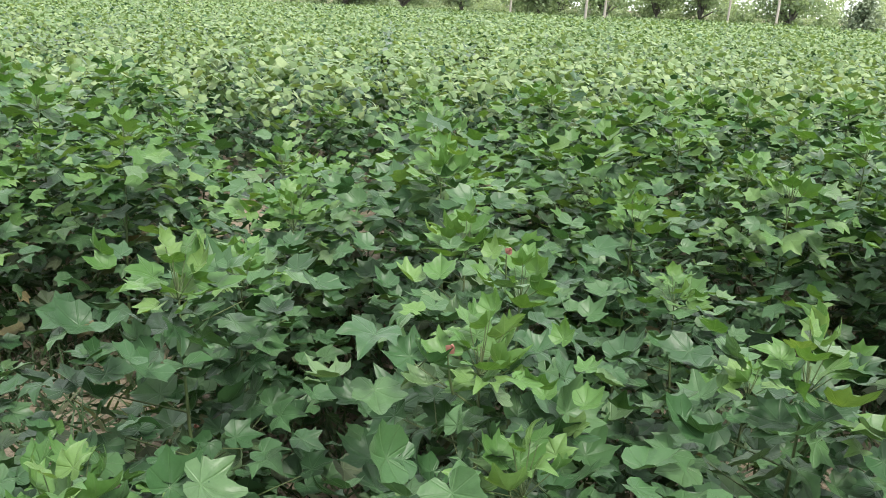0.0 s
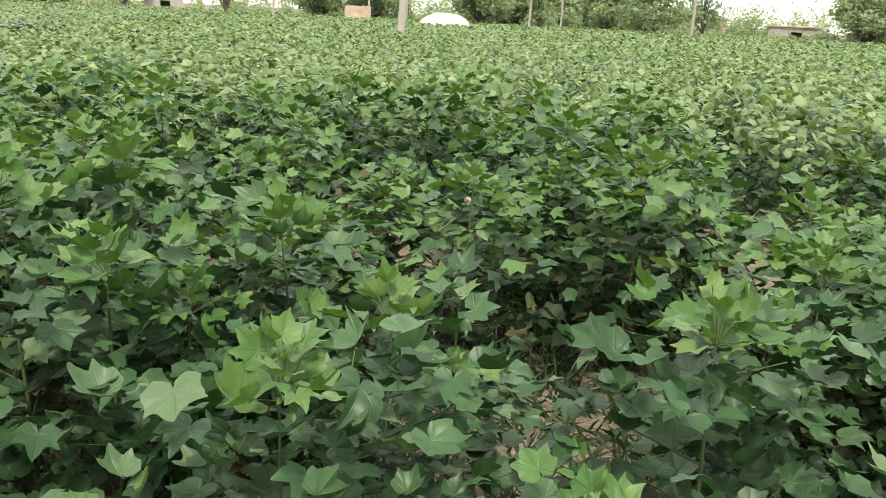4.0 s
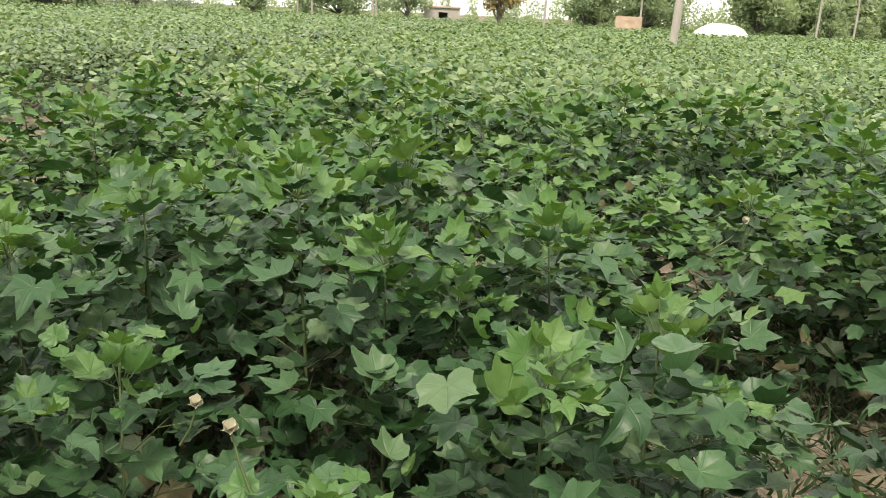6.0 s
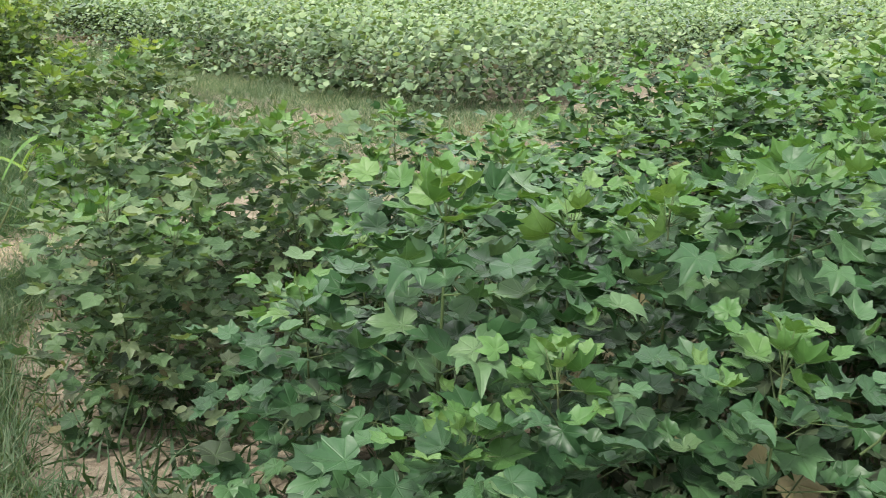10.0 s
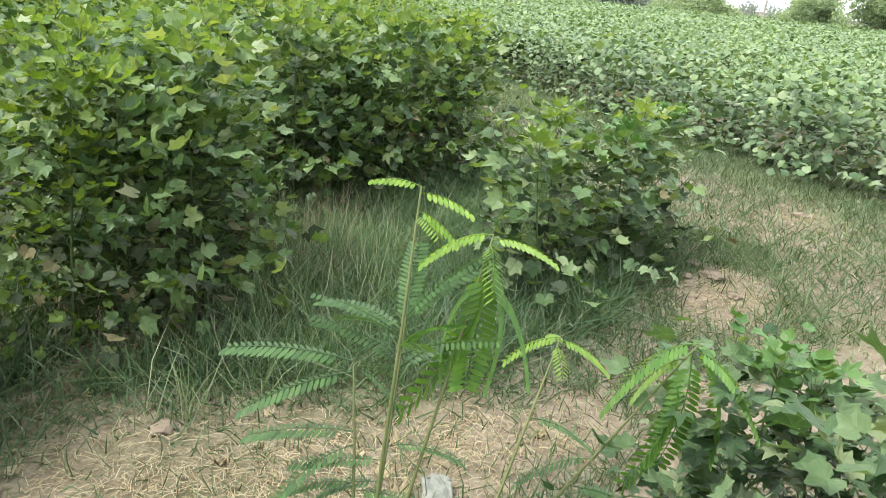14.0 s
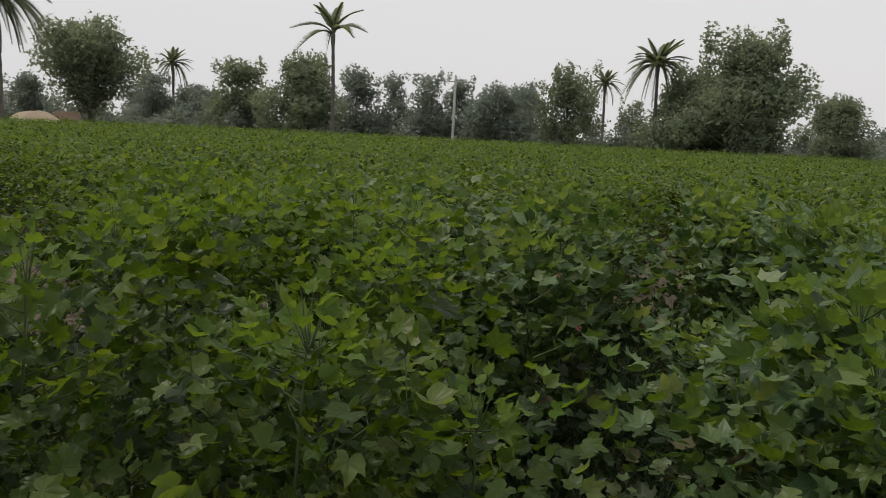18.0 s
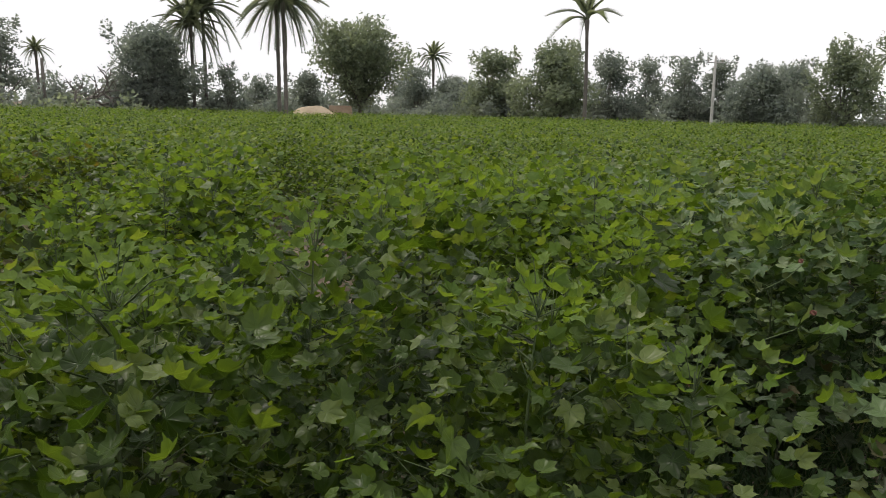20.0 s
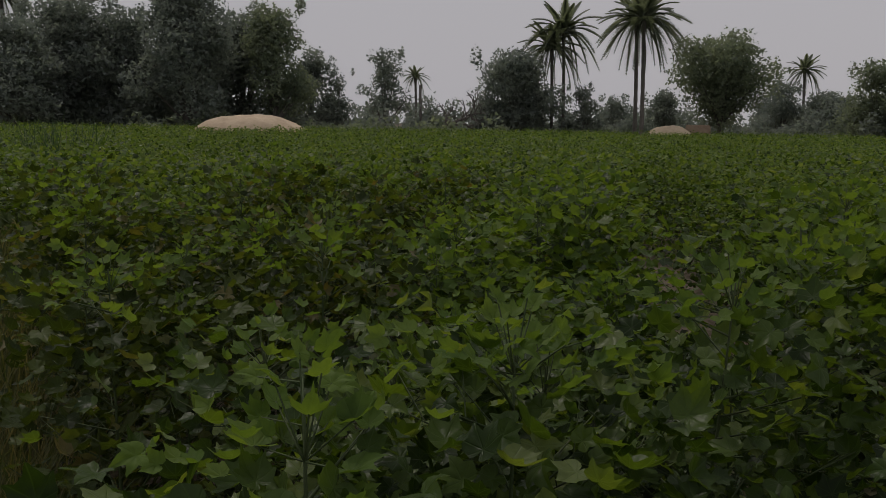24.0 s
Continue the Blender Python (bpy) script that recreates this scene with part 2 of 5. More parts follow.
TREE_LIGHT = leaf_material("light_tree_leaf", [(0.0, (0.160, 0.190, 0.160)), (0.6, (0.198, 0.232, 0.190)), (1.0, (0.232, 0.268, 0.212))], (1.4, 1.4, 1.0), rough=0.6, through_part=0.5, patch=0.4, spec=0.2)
TREE_PALE = leaf_material("silver_bush_leaf", [(0.0, (0.11, 0.15, 0.10)), (1.0, (0.28, 0.32, 0.25))], (1.3, 1.3, 0.9), rough=0.6, through_part=0.25, patch=0.4)
TREE_RUST = leaf_material("rusty_tree_leaf", [(0.0, (0.14, 0.13, 0.05)), (1.0, (0.26, 0.17, 0.07))], (1.3, 1.3, 0.7), rough=0.6, through_part=0.25, patch=0.4)
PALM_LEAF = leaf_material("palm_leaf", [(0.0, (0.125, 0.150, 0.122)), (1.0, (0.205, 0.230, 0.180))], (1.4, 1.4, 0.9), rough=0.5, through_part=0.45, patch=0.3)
BARK = plain_material("bark", [(0.3, (0.085, 0.076, 0.068)), (0.7, (0.185, 0.168, 0.150))], 3.0, 0.9, 0.8, 0.03, (3, 3, 0.6))
BARK_PALE = plain_material("pale_bark", [(0.3, (0.230, 0.209, 0.180)), (0.7, (0.374, 0.346, 0.302))], 2.0, 0.85, 0.5, 0.02, (3, 3, 0.5))
MUD = plain_material("mud_plaster", [(0.3, (0.36, 0.28, 0.19)), (0.55, (0.50, 0.40, 0.28)), (0.8, (0.60, 0.51, 0.38))], 1.2, 0.95, 0.7, 0.04)
MUD_WALL = plain_material("mud_wall", [(0.3, (0.30, 0.21, 0.15)), (0.7, (0.46, 0.35, 0.26))], 1.5, 0.95, 0.7, 0.03)
LIME = plain_material("whitewash", [(0.3, (0.259, 0.230, 0.202)), (0.7, (0.374, 0.346, 0.310))], 1.5, 0.9, 0.4, 0.01)
LIME_WHITE = plain_material("lime_plaster", [(0.3, (0.418, 0.396, 0.346)), (0.7, (0.547, 0.526, 0.475))], 1.5, 0.9, 0.4, 0.01)
WEED = leaf_material("dry_weed", [(0.0, (0.055, 0.075, 0.030)), (0.6, (0.10, 0.105, 0.05)), (1.0, (0.20, 0.17, 0.09))], (1.4, 1.4, 0.6), rough=0.7, through_part=0.3, patch=0.5, spec=0.1)
# haze over the northern trees, put in as a paler leaf colour
TREE_HAZED = leaf_material("hazed_tree_leaf", [(0.0, (0.19, 0.25, 0.175)), (0.6, (0.25, 0.31, 0.215)), (1.0, (0.31, 0.37, 0.255))], (1.4, 1.4, 0.9), rough=0.6, through_part=0.5, patch=0.4, spec=0.2)
CONCRETE = plain_material("pole_concrete", [(0.3, (0.34, 0.33, 0.31)), (0.7, (0.48, 0.47, 0.44))], 3.0, 0.9, 0.4, 0.01)
CLOTH = plain_material("pale_rag", [(0.3, (0.095, 0.10, 0.088)), (0.55, (0.165, 0.17, 0.152)), (0.7, (0.22, 0.22, 0.20))], 12, 0.9, 0.5, 0.004)
CLOD = plain_material("earth_clod", [(0.3, (0.105, 0.082, 0.060)), (0.7, (0.185, 0.150, 0.115))], 14, 0.95, 0.9, 0.01)


def soil_material():
    m, nodes, links, out = material("field_soil")
    pos = place_coords(nodes)
    a = grain(nodes, links, 0.7, 6.0, 0.6, pos)
    b = grain(nodes, links, 9.0, 6.0, 0.7, pos)
    c = grain(nodes, links, 70.0, 4.0, 0.7, pos)
    col = ramp(nodes, links, b, [(0.28, (0.095, 0.074, 0.056)), (0.5, (0.16, 0.134, 0.104)), (0.72, (0.235, 0.205, 0.168))])
    col = mixed(nodes, links, "MULTIPLY", 0.7, col, ramp(nodes, links, c, [(0.3, (0.6, 0.58, 0.55)), (0.7, (1.25, 1.22, 1.18))]))
    col = mixed(nodes, links, "MIX", ramp(nodes, links, a, [(0.50, (0, 0, 0)), (0.66, (0.55, 0.55, 0.55))]), col, (0.075, 0.08, 0.036))
    bsdf = nodes.new("ShaderNodeBsdfPrincipled")
    links.new(col, bsdf.inputs["Base Color"])
    bsdf.inputs["Roughness"].default_value = 0.95
    bsdf.inputs["Specular IOR Level"].default_value = 0.1
    h = sums(nodes, links, "ADD", b, sums(nodes, links, "MULTIPLY", c, 0.35))
    bp = nodes.new("ShaderNodeBump")
    bp.inputs["Strength"].default_value, bp.inputs["Distance"].default_value = 0.8, 0.03
    links.new(h, bp.inputs["Height"])
    links.new(bp.outputs[0], bsdf.inputs["Normal"])
    links.new(bsdf.outputs[0], out.inputs[0])
    return m


SOIL = soil_material()

# ---- mesh helpers ----


def mesh_from(name, verts, tris, uvs=None, smooth=True, mats=(), index=None):
    """A mesh from numpy arrays of corners and triangles."""
    me = bpy.data.meshes.new(name)
    verts, tris = np.asarray(verts, np.float32), np.asarray(tris, np.int32)
    me.vertices.add(len(verts))
    me.vertices.foreach_set("co", verts.ravel())
    me.loops.add(tris.size)
    me.loops.foreach_set("vertex_index", tris.ravel())
    me.polygons.add(len(tris))
    me.polygons.foreach_set("loop_start", np.arange(0, tris.size, tris.shape[1], dtype=np.int32))
    me.polygons.foreach_set("loop_total", np.full(len(tris), tris.shape[1], np.int32))
    if smooth:
        me.polygons.foreach_set("use_smooth", np.ones(len(tris), bool))
    if uvs is not None:
        layer = me.uv_layers.new(name="UVMap")
        layer.data.foreach_set("uv", np.asarray(uvs, np.float32)[tris.ravel()].ravel())
    for mt in mats:
        me.materials.append(mt)
    if index is not None:
        me.polygons.foreach_set("material_index", np.asarray(index, np.int32))
    me.update(calc_edges=True)
    return me


def part(name, me, parent, label=""):
    ob = new(name, me)
    ob.parent = parent
    if label:
        ob["label"] = label
    return ob


def rotations(heading, pitch, roll):
    """Rows of rotation matrices: roll about y, then pitch about x, then heading about z."""
    ch, sh, cp, sp, cr, sr = np.cos(heading), np.sin(heading), np.cos(pitch), np.sin(pitch), np.cos(roll), np.sin(roll)
    z, o = np.zeros_like(ch), np.ones_like(ch)
    rz = np.stack([ch, -sh, z, sh, ch, z, z, z, o], -1).reshape(-1, 3, 3)
    rx = np.stack([o, z, z, z, cp, -sp, z, sp, cp], -1).reshape(-1, 3, 3)
    ry = np.stack([cr, z, sr, z, o, z, -sr, z, cr], -1).reshape(-1, 3, 3)
    return rz @ rx @ ry


def scatter(template, pos, heading, pitch, roll, size):
    """Copies of a template (corners, triangles, uv), turned, sized and set at the places: arrays of one mesh."""
    tv, tt, tuv = template
    rot = rotations(heading, pitch, roll)
    size = np.asarray(size)
    size = size[:, None, None] if size.ndim == 1 else size[:, None, :]
    v = np.einsum("nij,nvj->nvi", rot, tv[None] * size) + pos[:, None]
    n = len(pos)
    t = tt[None] + (np.arange(n) * len(tv))[:, None, None]
    return v.reshape(-1, 3), t.reshape(-1, tt.shape[1]), np.tile(tuv, (n, 1))


def joined(*sets):
    """Several (corners, triangles, uv) as one."""
    vs, ts, us, base = [], [], [], 0
    for v, t, u in sets:
        vs.append(v), ts.append(t + base), us.append(u)
        base += len(v)
    return np.concatenate(vs), np.concatenate(ts), np.concatenate(us)


def fan_leaf(angles, radii, rings=1, droop=0.25, fold=0.07, seed=0):
    """A palmate leaf of length about 1 along +y from its stalk at the origin, drooping towards the rim and creased along its veins."""
    r = np.random.default_rng(seed)
    a, q = np.radians(angles), np.asarray(radii, float) * r.uniform(0.93, 1.07, len(angles))
    n = len(a)
    verts = [(0, 0, 0)]
    for k in range(1, rings + 1):
        s = k / rings
        for ang, rad in zip(a, q):
            s2 = s * (1.12 if k < rings and rad < 0.6 else 1.0)
            crease = fold * math.cos(ang / 0.82 * 2 * math.pi) * s
            wave = 0.045 * math.sin(ang * 5 + seed) * s
            verts.append((math.sin(ang) * rad * s2, math.cos(ang) * rad * s2, -droop * (rad * s2) ** 2 * (1.0 + 0.3 * abs(math.sin(ang))) + crease * rad + wave))
    tris = [(0, 1 + (i + 1) % n, 1 + i) for i in range(n)]
    for k in range(rings - 1):
        b0, b1 = 1 + k * n, 1 + (k + 1) * n
        for i in range(n):
            j = (i + 1) % n
            tris += [(b0 + i, b0 + j, b1 + j), (b0 + i, b1 + j, b1 + i)]
    v = np.array(verts)
    return v, np.array(tris), v[:, :2].copy()


RIM = ((0, 1.20), (6, 1.03), (17, 0.87), (30, 0.75), (41, 0.83), (51, 1.06), (59, 0.86), (73, 0.75), (86, 0.72), (101, 0.76), (116, 0.68), (138, 0.61), (160, 0.50), (172, 0.30), (180, 0.10))


def outline(half, deep):
    """Rim of a cotton leaf at the given angles of one side: three pointed lobes, two blunt ones at the base and a notch at the stalk; deep: how far the bays cut in."""
    angles = half + [-a for a in half[::-1] if 0 < a < 180]
    at, reach = [a for a, _ in RIM], [q for _, q in RIM]
    rim = []
    for a in angles:
        q = float(np.interp(abs(a), at, reach))
        bay = math.exp(-((abs(a) - 30) / 10) ** 2) + 0.8 * math.exp(-((abs(a) - 80) / 12) ** 2)
        rim.append(q * (1 + 0.06 * (1 - deep) * bay - 0.16 * deep * bay))
    return angles, rim


def soft_leaf(half, deep, rings, droop, vee, curl, seed):
    """A cotton leaf with a shallow trough along its midrib, lifted or hanging lobes and a wavy rim."""
    r = np.random.default_rng(seed)
    angles, rim = outline(half, deep)
    n = len(angles)
    ph = r.uniform(0, 6.28, 3)
    verts = [(0, 0, 0)]
    for k in range(1, rings + 1):
        f = k / rings
        for a, q in zip(angles, rim):
            a, q = radians(a), q * (1 + 0.05 * math.sin(2 * a + ph[0])) * (f if k == rings else f * (0.75 + 0.25 / max(q, 0.3)))
            x, y = math.sin(a) * q, math.cos(a) * q
            z = vee * abs(x) * (1 - 0.35 * abs(x)) - droop * q * q - curl * max(0.0, q - 0.5) ** 2 * 2.2
            z += q * q * (0.11 * math.sin(3 * a + ph[1]) + 0.06 * math.sin(8 * a + ph[2])) - 0.035 * math.cos(a * 7.06) * q * (1.1 - q)
            verts.append((x, y, z))
    tris = [(0, 1 + (i + 1) % n, 1 + i) for i in range(n)]
    for k in range(rings - 1):
        b0, b1 = 1 + k * n, 1 + (k + 1) * n
        for i in range(n):
            j = (i + 1) % n
            tris += [(b0 + i, b0 + j, b1 + j), (b0 + i, b1 + j, b1 + i)]
    v = np.array(verts)
    return v, np.array(tris), v[:, :2].copy()


FULL = [0, 5, 12, 21, 30, 38, 45, 51, 58, 67, 78, 90, 101, 114, 134, 154, 170, 180]
HALF = [0, 12, 30, 41, 51, 62, 82, 101, 135, 165, 180]
COARSE = [0, 29, 51, 80, 108, 155]
BROAD = outline(FULL, 0.3)
FARLEAF = ([0, 48, 115, -115, -48], [1.0, 0.85, 0.65, 0.65, 0.85])
LEAF_FINE = [soft_leaf(FULL, (0.1, 0.8, 0.45)[k % 3], 4, -0.48 + 0.085 * k, (0.40, 0.15, 0.28, 0.50)[k % 4], (0.0, 0.45, -0.35)[k % 3], k) for k in range(8)]
LEAF_NEAR = [soft_leaf(HALF, (0.1, 0.8, 0.45)[k % 3], 2, -0.46 + 0.12 * k, (0.40, 0.15, 0.28, 0.50)[k % 4], (0.0, 0.45, -0.3)[k % 3], k) for k in range(6)]
LEAF_LIGHT = [soft_leaf([0, 14, 30, 51, 82, 105, 160], (0.1, 0.8, 0.45)[k % 3], 1, -0.28 + 0.09 * k, 0.35, 0.1, k) for k in range(6)]
LEAF_MID = [soft_leaf(COARSE, 0.8, 1, -0.2 + 0.12 * k, 0.35, 0.1, 20 + k) for k in range(3)]
LEAF_FAR = fan_leaf(*FARLEAF, rings=1, droop=0.3, fold=0.0, seed=30)
LEAF_DOT = (np.array([(0, -0.3, 0), (0.75, 0.25, -0.08), (0, 1.0, -0.1), (-0.75, 0.25, -0.08)]), np.array([(0, 1, 2), (0, 2, 3)]), np.array([(0.5, 0.5), (0.75, 0.25), (0.1, 1.0), (-0.75, 0.25)]))


def tube(points, radii, sides=5):
    """A tapered tube along points, closed at its end."""
    pts, n = [Vector(p) for p in points], len(points)
    verts, tris = [], []
    for k, p in enumerate(pts):
        d = (pts[min(k + 1, n - 1)] - pts[max(k - 1, 0)]).normalized()
        u = d.orthogonal().normalized()
        w = d.cross(u)
        for s in range(sides):
            ang = 2 * math.pi * s / sides
            verts.append(p + (u * math.cos(ang) + w * math.sin(ang)) * radii[k])
    for k in range(n - 1):
        for s in range(sides):
            a, b = k * sides + s, k * sides + (s + 1) % sides
            tris += [(a, b, b + sides), (a, b + sides, a + sides)]
    verts.append(pts[-1] + (pts[-1] - pts[-2]).normalized() * radii[-1])
    e = (n - 1) * sides
    tris += [(e + s, e + (s + 1) % sides, len(verts) - 1) for s in range(sides)]
    v = np.array([tuple(q) for q in verts])
    return v, np.array(tris), v[:, :2].copy()


def thing(name, place, label, category, group="", kind=""):
    ob = new(name)
    ob.empty_display_size = 0.1
    ob.matrix_world = place
    return tagged(ob, label, category, group, kind)

# ---- plan ----
# The north field lies ahead of the start, the west field past the ridge, the south field where the walk ends.
NORTH_EDGE = [(60, 22), (6, 3.2), (1.5, 1.05), (0.0, 0.85), (-0.9, 0.4), (-1.75, -0.62), (-2.5, -1.55), (-3.4, -2.25), (-4.4, -2.30), (-5.0, -1.5), (-5.7, -0.2), (-6.8, 0.9), (-9.3, 2.1), (-14.0, 5.6), (-21, 11.1), (-43.3, 28.9), (-95, 71)]
NORTH = NORTH_EDGE + [(-85, 98), (-25, 98), (28, 82), (75, 58)]
WEST = [(-8.95, -0.5), (-9.75, 0.2), (-11.3, 1.25), (-17.6, 5.9), (-31.7, 17.6), (-97, 69), (-112, 20), (-108, -30), (-80, -42), (-45, -36.7), (-13.9, -6.05), (-12.1, -4.25), (-10.45, -2.65), (-9.3, -1.1)]
SOUTH = [(-1.7, -4.5), (-2.6, -4.4), (-3.4, -4.48), (-4.0, -4.8), (-4.35, -5.1), (-4.7, -4.85), (-5.15, -4.75), (-5.55, -5.15), (-6.2, -5.5), (-6.8, -5.25), (-7.5, -5.0), (-8.6, -5.05), (-10.5, -5.95), (-13, -7.5), (-16, -9.9), (-45, -38.5), (-60, -44), (-44, -58), (-20, -62), (5, -58), (22, -50), (36, -33), (17, -18.5), (10, -15.2), (2.6, -9.3), (-0.35, -6.5), (-0.8, -5.8), (-1.2, -5.0)]
RIDGES = [((-8.3, 0.2), (-14.3, -6.9), 0.75, 0.04), ((-14.3, -6.9), (-45.0, -37.6), 0.8, 0.04), ((-9.3, 1.2), (-96.0, 70.0), 0.75, 0.04)]


def inside(poly, x, y):
    """Which of the points lie in the polygon."""
    hit = np.zeros(len(x), bool)
    for (x0, y0), (x1, y1) in zip(poly, poly[1:] + poly[:1]):
        cross = (y0 > y) != (y1 > y)
        with np.errstate(divide="ignore", invalid="ignore"):
            hit ^= cross & (x < (x1 - x0) * (y - y0) / (y1 - y0 + 1e-12) + x0)
    return hit


def off_line(x, y, a, b):
    """How far points lie from a stretch of line."""
    ax, ay = a
    dx, dy = b[0] - ax, b[1] - ay
    s = np.clip(((x - ax) * dx + (y - ay) * dy) / (dx * dx + dy * dy), 0, 1)
    return np.hypot(x - ax - s * dx, y - ay - s * dy)


def lumps(x, y, k=1.0):
    """Smooth unevenness between about -1 and 1."""
    return (np.sin(1.3 * k * x + 0.7 * np.sin(0.9 * k * y)) * np.cos(1.1 * k * y + 1.9) + 0.6 * np.sin(2.7 * k * x - 1.7 * k * y + 0.4) + 0.4 * np.sin(4.1 * k * y + 3.3 * k * x)) / 2.0


def ground_z(x, y):
    """Height of the soil."""
    x, y = np.asarray(x, float), np.asarray(y, float)
    near = np.exp(-(np.hypot(x + 3, y + 1) / 30) ** 2)
    z = 0.022 * lumps(x, y, 1.6) * near + 0.012 * lumps(x + 9, y, 5.0) * near
    for a, b, w, h in RIDGES:
        z = z + h * np.exp(-(off_line(x, y, a, b) / w) ** 2 * 1.6)
    return z


def path_off(x, y):
    """Distance from the walk's line on the ground."""
    d = np.full(len(x), 1e9)
    for a, b in (((0, 0), (-0.6, -0.55)), ((-0.6, -0.55), (-1.9, -1.95)), ((-1.9, -1.95), (-2.8, -3.5))):
        d = np.minimum(d, off_line(x, y, a, b))
    return d


def graded(fine0, fine1, step, far):
    mid = np.arange(fine0, fine1 + step / 2, step)
    grow = np.cumsum(step * 1.17 ** np.arange(1, 60))
    grow = grow[grow < far]
    return np.concatenate([fine0 - grow[::-1], mid, fine1 + grow])


gx, gy = graded(-13, 3, 0.12, 2500), graded(-8, 6, 0.12, 2500)
mx, my = np.meshgrid(gx, gy)
gv = np.stack([mx.ravel(), my.ravel(), ground_z(mx.ravel(), my.ravel())], -1)
w_ = len(gx)
gi = (np.arange(len(gy) - 1)[:, None] * w_ + np.arange(w_ - 1)[None]).ravel()
ground = new("ground", mesh_from("ground", gv, np.stack([gi, gi + 1, gi + w_ + 1, gi + w_], -1), mats=[SOIL]))
tagged(ground, "dry pale brown farm soil with low grassy ridges", "ground", kind="structure")


# ---- cotton ----
def cotton_frame(seed, h, bushy=1.0, count=1.0, leafy=1.0, stalk_every=1, hang=0.55):
    """Where the stem, branches and leaves of one cotton plant run: lines for the wood, rows of place, heading, pitch, roll, size and kind for the leaves."""
    r = np.random.default_rng(seed)
    lean = r.normal(0, 0.05, 2)
    wood, leaves = [], []
    top = Vector((lean[0] * h, lean[1] * h, h * 0.95))
    axis = [Vector((0, 0, -0.03)), Vector((lean[0] * 0.3 * h, lean[1] * 0.3 * h, h * 0.35)), Vector((lean[0] * 0.8 * h, lean[1] * 0.8 * h, h * 0.7)), top]
    wood.append((axis, [0.0075, 0.0058, 0.0036, 0.0020], 5))

    def on_stem(s):
        k = min(int(s * 3), 2)
        return axis[k].lerp(axis[k + 1], s * 3 - k)

    def add_leaf(at, heading, size, pitch, kind):
        leaves.append((*at, heading, pitch, r.normal(0, 0.45 if h < 1.15 else 0.6), size, kind))

    nodes = int(16 * count)
    for k in range(nodes):
        foot = 0.10 if h < 1.15 else 0.14
        s = foot + (0.97 - foot) * (k + r.uniform(-0.3, 0.3)) / nodes
        s = min(max(s, 0.05), 0.985)
        az = k * 2.4 + r.uniform(-0.5, 0.5)
        out = Vector((math.cos(az), math.sin(az), 0))
        start = on_stem(s)
        reach = bushy * (0.36 * (1 - s) ** 0.6 + 0.05) * r.uniform(0.7, 1.2)
        rise = reach * (r.uniform(0.3, 0.9) if s > 0.3 else r.uniform(-0.1, 0.5))
        tip = start + out * reach + Vector((0, 0, rise))
        branched = reach > 0.12 and (s < 0.5 or k % 3 == 0)
        if branched:
            wood.append(([start, start.lerp(tip, 0.35), start.lerp(tip, 0.7)], [0.0030, 0.0022, 0.0014], 3))
        n = 3 if reach < 0.13 else 6 if reach < 0.24 else 9
        for j in range(n):
            f = (j + 0.8) / (n - 0.2)
            base = start.lerp(tip, min(f, 1.0))
            side = az + r.uniform(-1.0, 1.0) + (0.9 if j % 2 else -0.9)
            stalk = r.uniform(0.04, 0.10) * (0.6 if s > 0.9 else 1)
            end = base + Vector((math.cos(side) * stalk, math.sin(side) * stalk, stalk * r.uniform(0.1, 0.9)))
            if branched and f < 0.7 and len(leaves) % stalk_every == 0:
                wood.append(([base, end], [0.0015, 0.0011], 3))
            young = s > 0.84
            size = leafy * (r.uniform(0.036, 0.056) if young else r.uniform(0.048, 0.082))
            if s < 0.35 and r.uniform() < 0.22:
                kind = 2
            else:
                kind = 1 if young and r.uniform() < 0.8 else 0
            add_leaf(end, side - math.pi / 2, size, r.uniform(-hang, 0.45 if h < 1.15 else 0.9) if not young else r.uniform(-0.2, 0.95), kind)
    for k in range(10):
        # the upright rosette of young leaves at the tip
        az = k * 2.4 + r.uniform(-0.3, 0.3)
        reach = 0.022 + 0.006 * (9 - k)
        end = top + Vector((math.cos(az) * reach, math.sin(az) * reach, -0.05 + 0.013 * k))
        wood.append(([top - Vector((0, 0, 0.06)), end], [0.0016, 0.0012], 3))
        add_leaf(end, az - math.pi / 2, leafy * r.uniform(0.85, 1.1) * (0.082 - 0.0045 * k), 0.15 + 0.085 * k + r.uniform(-0.15, 0.15), 1)
    for k in range(int(20 * count)):
        # drooping leaves low on the plant
        az, q = r.uniform(0, 6.28), bushy * r.uniform(0.08, 0.36)
        add_leaf((math.cos(az) * q, math.sin(az) * q, h * r.uniform(0.07, 0.45)), az - math.pi / 2, leafy * r.uniform(0.045, 0.075), r.uniform(-1.2, -0.2), 2 if r.uniform() < 0.3 else 0)
    return wood, np.array(leaves)


# the far crop takes the brightened tops as its young leaves
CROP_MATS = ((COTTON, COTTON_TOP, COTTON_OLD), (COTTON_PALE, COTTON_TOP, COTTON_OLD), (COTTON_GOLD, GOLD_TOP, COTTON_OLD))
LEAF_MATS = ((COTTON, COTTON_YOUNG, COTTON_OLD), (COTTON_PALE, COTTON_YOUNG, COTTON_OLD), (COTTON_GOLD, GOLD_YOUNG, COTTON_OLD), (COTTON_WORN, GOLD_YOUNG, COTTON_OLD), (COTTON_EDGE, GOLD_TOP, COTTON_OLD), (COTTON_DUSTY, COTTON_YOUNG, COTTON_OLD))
FINE_MESHES = [[[mesh_from("cotton_leaf", v, t, uv, mats=[m]) for v, t, uv in LEAF_FINE] for m in mats] for mats in LEAF_MATS]


